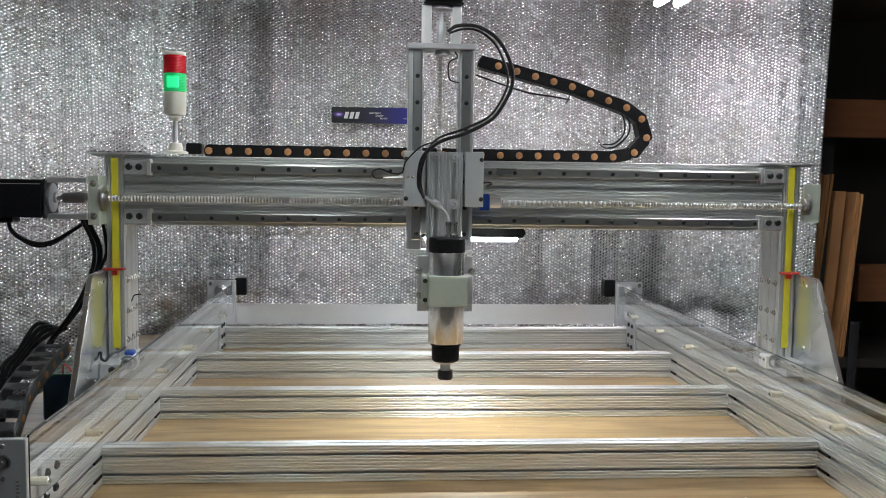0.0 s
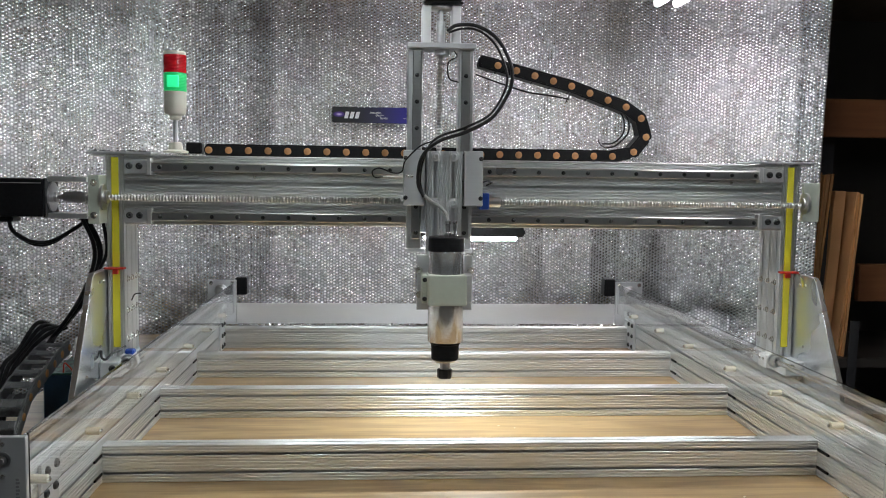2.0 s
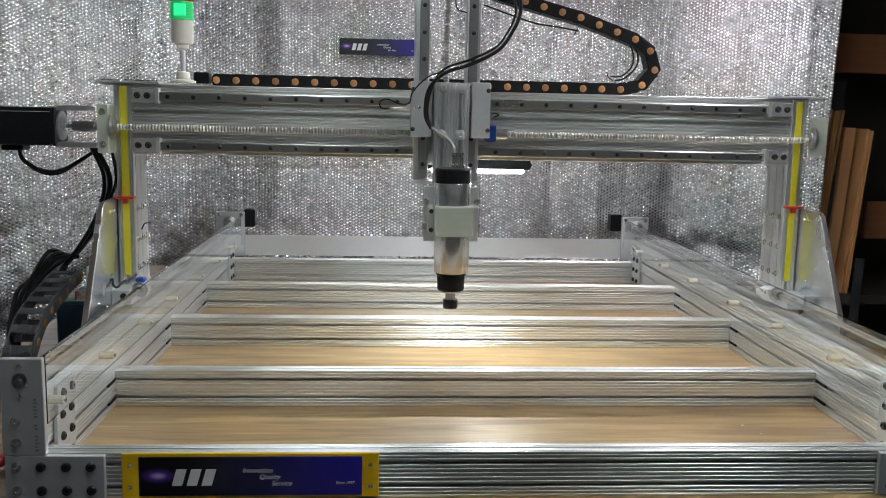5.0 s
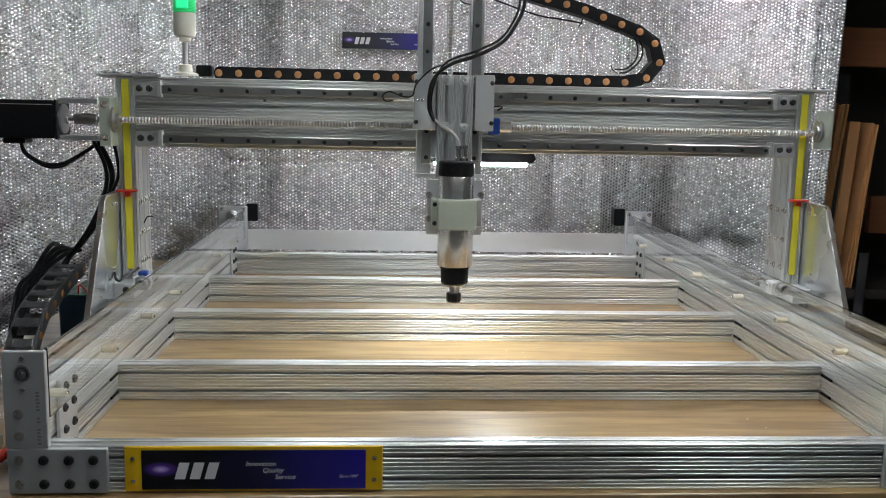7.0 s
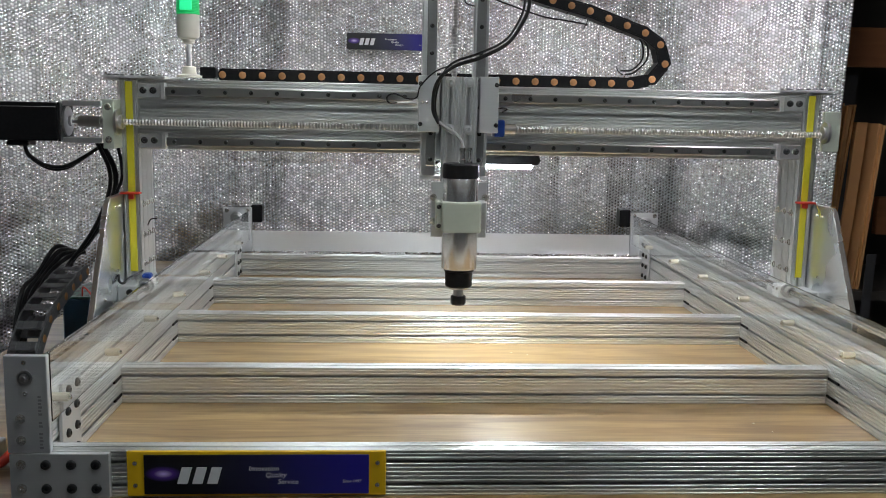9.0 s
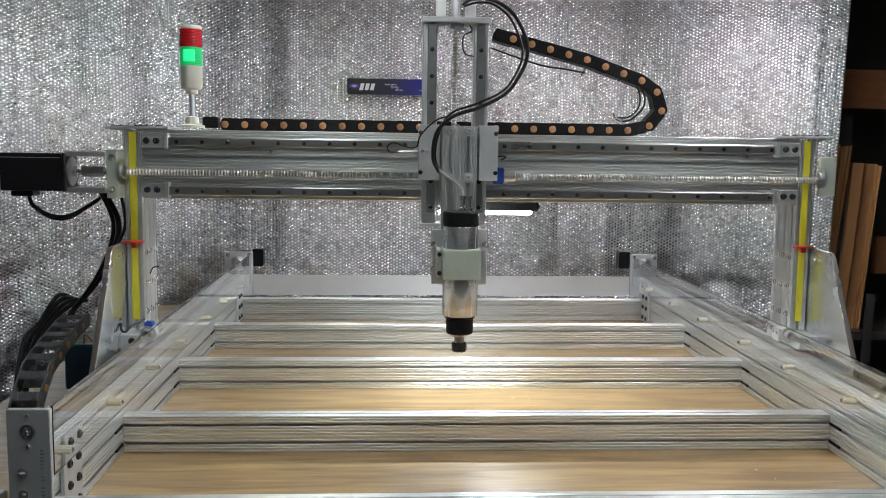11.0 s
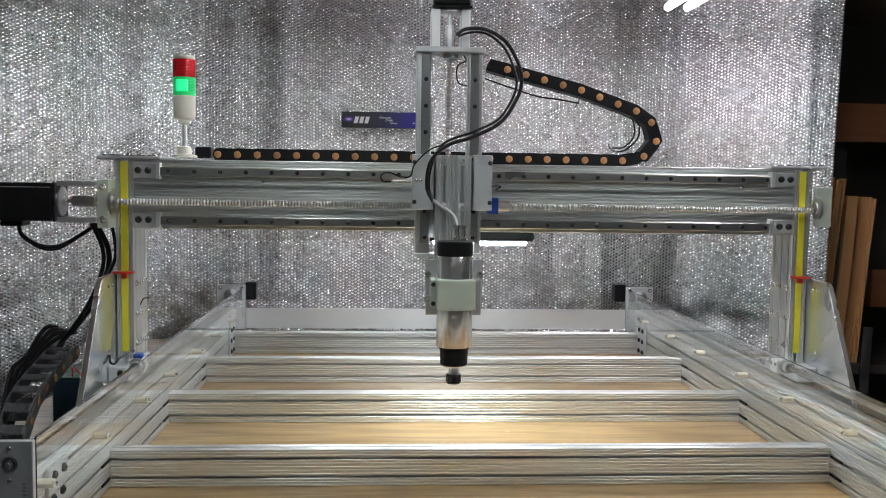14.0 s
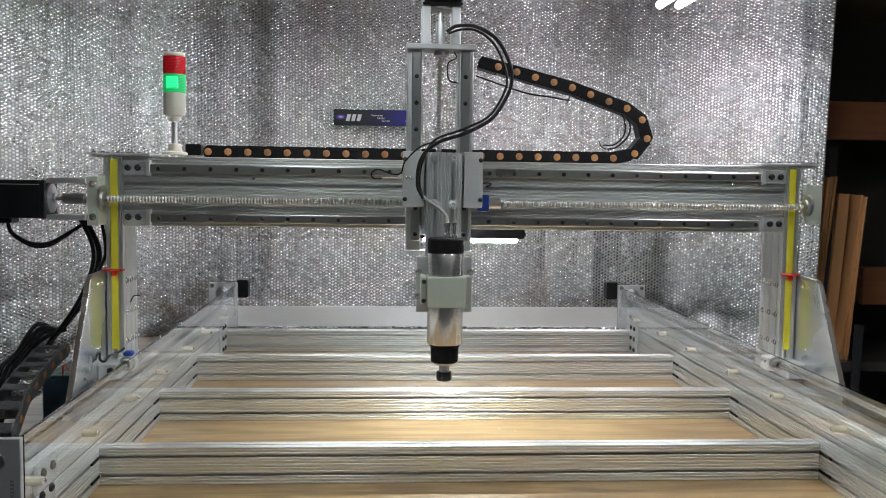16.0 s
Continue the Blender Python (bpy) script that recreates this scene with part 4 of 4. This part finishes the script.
LY = 0.565
cable("spindle_cable", [(-0.048, 0.64, 0.985), (-0.03, 0.60, 0.99), (0.01, LY, 0.983), (0.055, LY, 0.956), (0.084, LY, 0.905), (0.088, LY, 0.862), (0.073, LY, 0.824),
                        (0.043, LY, 0.783), (-0.014, LY, 0.752), (-0.073, LY, 0.731), (-0.108, 0.575, 0.695), (-0.114, 0.6, 0.64), (-0.1, 0.603, 0.608)], 0.0042, RUBBER,
      "thick black cable looping from the motor to the spindle")
cable("spindle_cable", [(-0.044, 0.65, 0.982), (-0.02, 0.61, 0.984), (0.012, LY + 0.01, 0.976), (0.05, LY + 0.01, 0.948), (0.074, LY + 0.01, 0.90), (0.079, LY + 0.01, 0.862),
                        (0.062, LY + 0.01, 0.82), (0.036, LY + 0.01, 0.788), (-0.016, LY + 0.01, 0.762), (-0.078, LY + 0.01, 0.737), (-0.104, 0.585, 0.69), (-0.109, 0.608, 0.64),
                        (-0.096, 0.606, 0.603)], 0.0028, RUBBER, "thin black cable tied along the spindle cable")
cable("spindle_lead", [(-0.1, 0.603, 0.612), (-0.085, 0.6, 0.6), (-0.062, 0.597, 0.585), (-0.05, 0.59, 0.57), (-0.0475, 0.576, 0.554)], 0.0038, GREYCABLE, "grey braided lead into the spindle top")
cable("sensor_lead", [(-0.075, 0.575, 0.735), (-0.11, 0.59, 0.722), (-0.142, 0.605, 0.69), (-0.15, 0.62, 0.665), (-0.17, 0.622, 0.662), (-0.2, 0.622, 0.672), (-0.216, 0.622, 0.665),
                      (-0.212, 0.624, 0.652), (-0.193, 0.628, 0.652)], 0.0018, RUBBER, "thin black sensor lead with a small loop", segs=8)
cable("column_wire", [(-0.03, 0.68, 0.944), (-0.025, 0.67, 0.93), (-0.045, 0.66, 0.915), (-0.043, 0.66, 0.88), (-0.02, 0.67, 0.872)], 0.0016, RUBBER, "thin black wire between the columns", segs=8)
cable("nut_wire", [(0.036, 0.66, 0.643), (0.05, 0.66, 0.645), (0.06, 0.67, 0.642), (0.05, 0.68, 0.636)], 0.0018, RUBBER, "short black wire stub beside the carriage", segs=8)
cable("motor_cable", [(-1.055, 0.73, 0.54), (-1.045, 0.73, 0.515), (-1.01, 0.735, 0.492), (-0.97, 0.75, 0.49), (-0.93, 0.78, 0.515), (-0.905, 0.8, 0.535)], 0.0045, RUBBER, "black motor cable hanging in a bow")
cable("motor_cable", [(-1.062, 0.745, 0.54), (-1.052, 0.745, 0.512), (-1.01, 0.75, 0.484), (-0.975, 0.765, 0.484), (-0.94, 0.79, 0.508), (-0.91, 0.81, 0.535)], 0.0036, RUBBER, "black motor cable hanging in a bow")
rng = random.Random(11)
for k in range(6):
    dx, dy = rng.uniform(-0.012, 0.014), rng.uniform(-0.02, 0.02)
    sp = rng.uniform(0.5, 1.5)
    cable("trunk_cable", [(-0.905 + dx * 0.5, 0.80 + dy, 0.545), (-0.882 + dx, 0.81 + dy, 0.49), (-0.88 + dx * sp, 0.82 + dy, 0.445), (-0.897 + dx * sp, 0.83 + dy, 0.395),
                          (-0.925 + dx * sp, 0.84 + dy, 0.34), (-0.965 + dx * sp, 0.86 + dy, 0.29 + dx), (-1.0 + dx, 0.862 + dy * 0.6, 0.25 + dx), (-1.005 + dx, 0.835 + dy * 0.5, 0.232 + dx * 0.4)],
          rng.choice((0.0034, 0.0042, 0.005)), RUBBER, "black cable of the trunk hanging beside the post")
cable("trunk_cable", [(-0.865, 0.80, 0.545), (-0.857, 0.80, 0.5), (-0.856, 0.80, 0.46), (-0.87, 0.80, 0.425), (-0.886, 0.82, 0.40)], 0.004, RUBBER, "black cable bowing beside the post")
for k in range(4):
    o = k * 0.009
    cable("side_cable", [(-0.985 - o, 0.9, 0.262), (-1.02 - o, 0.87, 0.25 + o), (-1.05 - o, 0.82, 0.215), (-1.066 - o, 0.77, 0.16 + o), (-1.07 - o, 0.72, 0.09), (-1.06 - o, 0.66 + o, 0.03), (-1.05, 0.62 + o, 0.008)],
          0.0055, RUBBER, "black cable drooping beside the cable chain")
cable("side_cable", [(-1.02, 0.93, 0.235), (-1.05, 0.93, 0.255), (-1.075, 0.93, 0.24), (-1.085, 0.92, 0.2)], 0.004, RUBBER, "black cable looped over the cable chain")
cable("post_wire", [(-0.798, 0.80, 0.345), (-0.79, 0.80, 0.36), (-0.775, 0.80, 0.362)], 0.0016, RUBBER, "short black wire at the post", segs=8)
cable("foot_wire", [(-0.842, 0.70, 0.24), (-0.838, 0.69, 0.226), (-0.828, 0.69, 0.222), (-0.82, 0.71, 0.232), (-0.808, 0.735, 0.236), (-0.8, 0.75, 0.242)], 0.0028, RUBBER, "thin black wire at the gantry foot", segs=8)


# ---- cable chains ----
def link_mesh(pitch, tall, wide, open_top):
    """One chain link along x, from its pivot at the origin; wide along y."""
    bm = bmesh.new()
    r = tall / 2
    for s in (-1, 1):
        pts = []
        for k in range(9):
            a = radians(90 + 180 * k / 8)
            pts.append((math.cos(a) * r * 0.75, math.sin(a) * r))
        for k in range(9):
            a = radians(-90 + 180 * k / 8)
            pts.append((pitch + math.cos(a) * r * 0.3 - 0.004, math.sin(a) * r * 0.94))
        y0 = s * wide / 2
        join(bm, prism(pts, "y", *sorted((y0, y0 - s * 0.004)), 0.0006))
        join(bm, prism([(u * 0.6 + 0.012, v * 0.72) for u, v in pts], "y", *sorted((y0 + s * 0.0014, y0)), 0.0005))
    for z in (-r, r - 0.004):
        if open_top:
            box(pitch * 0.34, pitch * 0.76, -wide / 2 + 0.003, wide / 2 - 0.003, z, z + 0.004, 0.001, bm)
            for y in (-wide * 0.33, wide * 0.33):
                box(pitch * 0.36, pitch * 0.72, y - 0.006, y + 0.006, z - 0.0015, z + 0.0055, 0.001, bm)
        else:
            box(0.002, pitch - 0.002, -wide / 2 + 0.003, wide / 2 - 0.003, z, z + 0.003, 0.0006, bm)
    return bm


def chain(name, label, pivots, side_axis, pitch, tall, wide, open_top, base, skin=BLACK):
    t = thing(name, label, "cable chain", base)
    me = mesh_of("link", link_mesh(pitch, tall, wide, open_top), skin, True)
    pin = mesh_of("pin_cap", lathe([(0.0088, 0), (0.0088, 0.0012), (0.0078, 0.0018), (0, 0.0018)], 18), TAN, True)
    for a, b in zip(pivots, pivots[1:]):
        x = (b - a).normalized()
        y = Vector(side_axis)
        z = x.cross(y).normalized()
        m = Matrix((x, y, z)).transposed().to_4x4()
        m.translation = a
        ln = put("link", me, t, m)
        for s in ((-1, 1) if open_top else (-1,)):
            turn = FACE_FRONT if s < 0 else Euler((radians(-90), 0, 0)).to_matrix().to_4x4()
            put("pin_cap", pin, ln, m @ Matrix.Translation((0.0, s * (wide / 2 + 0.0016), 0)) @ turn, "round tan plastic pin cap")
    return t


def even(points, step):
    """Points a step apart along a smooth line."""
    line = glide(points, 40)
    out = [line[0]]
    for p in line:
        if (p - out[-1]).length >= step:
            out.append(p)
    return out


P = 0.0482
cross = [Vector((-0.620 + k * P, 0.872, 0.7125)) for k in range(22)]
cross += [Vector(p) for p in ((0.447, 0.872, 0.7245), (0.478, 0.872, 0.763), (0.464, 0.872, 0.81), (0.424, 0.872, 0.838))]
cross += [Vector((0.424 - k * 0.0471, 0.872, 0.838 + k * 0.0118 + 0.014 * min(1, k / 3))) for k in range(1, 9)]
chain("cable_chain", "black plastic cable chain with tan caps above the beam", cross, (0, 1, 0), 0.0482, 0.032, 0.044, False, (-0.62, 0.87, 0.705))
back = part("chain_lead_box", box(-0.676, -0.638, 0.852, 0.892, 0.7036, 0.731, 0.003), BLACK, None)
tagged(back, "black end bracket of the cable chain on the beam", "chain bracket")
cable("chain_wire", [(0.04, 0.862, 0.913), (0.1, 0.862, 0.893), (0.17, 0.862, 0.872), (0.23, 0.862, 0.864), (0.28, 0.862, 0.856)], 0.0022, RUBBER, "thin black wire slung under the cable chain")
cable("chain_wire", [(0.39, 0.862, 0.845), (0.43, 0.862, 0.815), (0.435, 0.862, 0.775), (0.405, 0.862, 0.742), (0.38, 0.862, 0.735)], 0.0025, RUBBER, "thin black wire inside the chain's bend")
cable("chain_wire", [(0.395, 0.87, 0.85), (0.422, 0.87, 0.815), (0.425, 0.87, 0.775), (0.40, 0.87, 0.748), (0.37, 0.87, 0.745)], 0.0022, RUBBER, "thin black wire inside the chain's bend")
cable("cable_tie", [(0.283, 0.86, 0.878), (0.277, 0.855, 0.862), (0.268, 0.85, 0.845)], 0.0014, RUBBER, "black cable tie end sticking out of the chain", segs=6)
cable("cable_tie", [(0.375, 0.86, 0.735), (0.362, 0.855, 0.742), (0.354, 0.85, 0.755)], 0.0014, RUBBER, "black cable tie end sticking out of the chain", segs=6)

side = even([(-0.991, 0.835, 0.222), (-0.991, 0.79, 0.217), (-0.991, 0.74, 0.205), (-0.991, 0.69, 0.194), (-0.991, 0.64, 0.181), (-0.991, 0.587, 0.164), (-0.991, 0.545, 0.132),
             (-0.991, 0.51, 0.096), (-0.991, 0.49, 0.075), (-0.991, 0.505, 0.04), (-0.991, 0.55, 0.021), (-0.991, 0.65, 0.019), (-0.991, 0.8, 0.019), (-0.991, 0.94, 0.019)], 0.052)
chain("cable_chain", "open black plastic cable chain curling down to the bench", side, (1, 0, 0), 0.052, 0.036, 0.062, True, (-0.981, 0.9, 0.0), CHAINGREY)
part_bracket = part("chain_bracket", prism([(0.82, 0.195), (0.885, 0.195), (0.885, 0.245), (0.835, 0.245)], "x", -0.945, -0.941), SHEET, None)
tagged(part_bracket, "bent metal bracket at the cable chain's end", "bracket")
tagged(part("chain_bracket", box(-0.941, -0.854, 0.86, 0.885, 0.2, 0.208, 0.001), SHEET, None), "flat metal arm from the gantry to the cable chain", "bracket")

# ---- things round the machine ----
def wall_sign():
    t = thing("wall_sign", "dark blue printed sign with white lettering fixed on the foil", "sign", (-0.225, 2.38, 0.9))
    print_set(t, -0.392, -0.058, 0.877, 0.942, 2.375)
    part("backing", box(-0.391, -0.059, 2.3775, 2.42, 0.878, 0.941, 0.001), BLACK, t)


wall_sign()


def control_gear():
    t = thing("control_box", "dark blue control box with a perforated lid on the bench", "control box", (-0.97, 1.07, 0))
    part("body", box(-1.08, -0.88, 0.99, 1.21, 0.0005, 0.118, 0.004), BLUEBOX, t)
    part("lid", box(-1.078, -0.882, 0.992, 1.208, 0.1185, 0.124, 0.002), BOARD, t, "perforated green lid")
    for k in range(9):
        for j in range(4):
            part("slot", box(-1.07 + k * 0.021, -1.058 + k * 0.021, 1.01 + j * 0.045, 1.036 + j * 0.045, 0.1242, 0.1246, 0), MOTOR, t)
    rng = random.Random(3)
    for k in range(5):
        c = (RED, GREYCABLE, YELLOW, RUBBER, BLUEPART)[k]
        cable("control_wire", [(-1.03 + k * 0.03, 1.0, 0.125), (-1.02 + k * 0.03, 0.985, 0.145 + rng.uniform(0, 0.03)), (-0.98 + k * 0.02, 0.96, 0.12), (-0.93 + k * 0.008, 0.94, 0.06), (-0.92 + k * 0.006, 0.9, 0.006)],
              0.0022, c, "thin coloured control wire looping onto the bench", segs=8)


control_gear()
pd = thing("power_supply", "black power supply with fine vents on the bench", "power supply", (-0.95, 0.86, 0))
part("body", box(-0.925, -0.865, 0.90, 1.0, 0.0005, 0.085, 0.003), MOTOR, pd)
part("cover", box(-0.926, -0.864, 0.899, 0.93, 0.0855, 0.089, 0.001), GREYSHEET, pd)


def clamp_tool():
    t = thing("bar_clamp", "red handled bar clamp lying on the bench end", "clamp", (-0.89, 0.16, 0))
    part("handle", tube([(-0.90, 0.1, 0.012), (-0.882, 0.12, 0.012), (-0.876, 0.16, 0.02), (-0.88, 0.2, 0.03)], 0.009, 12), RED, t, "red plastic grip", True)
    part("bar", box(-0.93, -0.905, 0.14, 0.2, 0.0005, 0.03, 0.003), STEEL, t)


clamp_tool()


def cardboard_stack(x0, n, step, y0, y1, z0, z1, lean, label, rough_seed):
    """Flattened boxes on edge, leaning together; each sheet is a thing."""
    rng = random.Random(rough_seed)
    for k in range(n):
        h = z1 - rng.uniform(0, 0.012)
        d = rng.uniform(0, 0.02)
        thick = step * rng.uniform(0.55, 0.8)
        bm = bmesh.new()
        prev = None
        rows = 14
        for i in range(rows + 1):
            f = i / rows
            z = z0 + (h - z0) * f
            x = x0 + k * step + lean * f + 0.004 * math.sin(3 * f + k)
            w = 0.0012 * rng.uniform(-1, 1)
            q = [bm.verts.new(c) for c in ((x, y0 + d + w, z), (x + thick, y0 + d - w, z), (x + thick, y1, z), (x, y1, z))]
            if prev:
                for a in range(4):
                    bm.faces.new((prev[a], prev[(a + 1) % 4], q[(a + 1) % 4], q[a]))
            else:
                bm.faces.new(q)
            prev = q
        bm.faces.new(prev)
        ob = part("cardboard_sheet", bm, CARDEDGE if k % 2 else CARD, None)
        tagged(ob, label, "cardboard", "flattened boxes")


# the stacks stand on a low shelf behind the bench
slab("shelf", 1.5, 2.6, 2.29, 3.0, -0.14, -0.1, DARKWALL, "dark low shelf board", "shelf")
cardboard_stack(1.605, 4, 0.019, 2.30, 2.36, -0.1, 0.70, 0.072, "brown flattened cardboard box standing on edge", 1)
cardboard_stack(1.735, 1, 0.085, 2.36, 2.9, -0.1, 0.632, 0.05, "wide brown cardboard box leaning on edge", 2)
cardboard_stack(1.802, 3, 0.011, 2.33, 2.8, -0.1, 0.62, 0.062, "brown flattened cardboard box standing on edge", 3)
sh = part("plastic_sheet", prism([(1.69, -0.1), (1.755, -0.1), (1.782, 0.82), (1.716, 0.82)], "y", 2.395, 2.399), GREYSHEET, None)
tagged(sh, "grey plastic sheet standing behind the cardboard", "sheet")
sh = part("plastic_sheet", prism([(1.80, -0.85), (1.84, -0.85), (1.865, 0.065), (1.825, 0.065)], "y", 2.27, 2.275), GREYSHEET, None)
tagged(sh, "grey plastic sheet leaning by the cardboard", "sheet")

for z0, z1, x0 in ((0.86, 1.03, 1.7), (0.12, 0.29, 1.98)):
    ob = part("rack_rail", box(x0, 3.25, 2.5, 2.54, z0, z1, 0.004), RACKWOOD, None)
    tagged(ob, "dark brown timber rail of a storage rack", "rack rail", "rack rails")
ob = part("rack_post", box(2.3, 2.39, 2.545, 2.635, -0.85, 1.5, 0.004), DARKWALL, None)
tagged(ob, "dark timber post of a storage rack", "rack post")


def wood_chip(x, y, size, turn):
    bm = box(-size, size, -size * 0.5, size * 0.5, 0.0002, size * 0.35, size * 0.1)
    ob = put("wood_chip", mesh_of("wood_chip", bm, NYLON), None, Matrix.Translation((x, y, 0)) @ pose(0, 0, 0, 0, 0, turn))
    tagged(ob, "tiny pale wood chip lying on the plywood", "wood chip", "wood chips")


for x, y, size, turn in ((0.5, 0.2, 0.0035, 20), (0.58, 0.3, 0.0025, 70), (0.56, 0.35, 0.004, 40), (-0.32, 0.24, 0.0025, 10), (0.12, 0.9, 0.0035, 15), (0.16, 0.88, 0.003, 55)):
    wood_chip(x, y, size, turn)
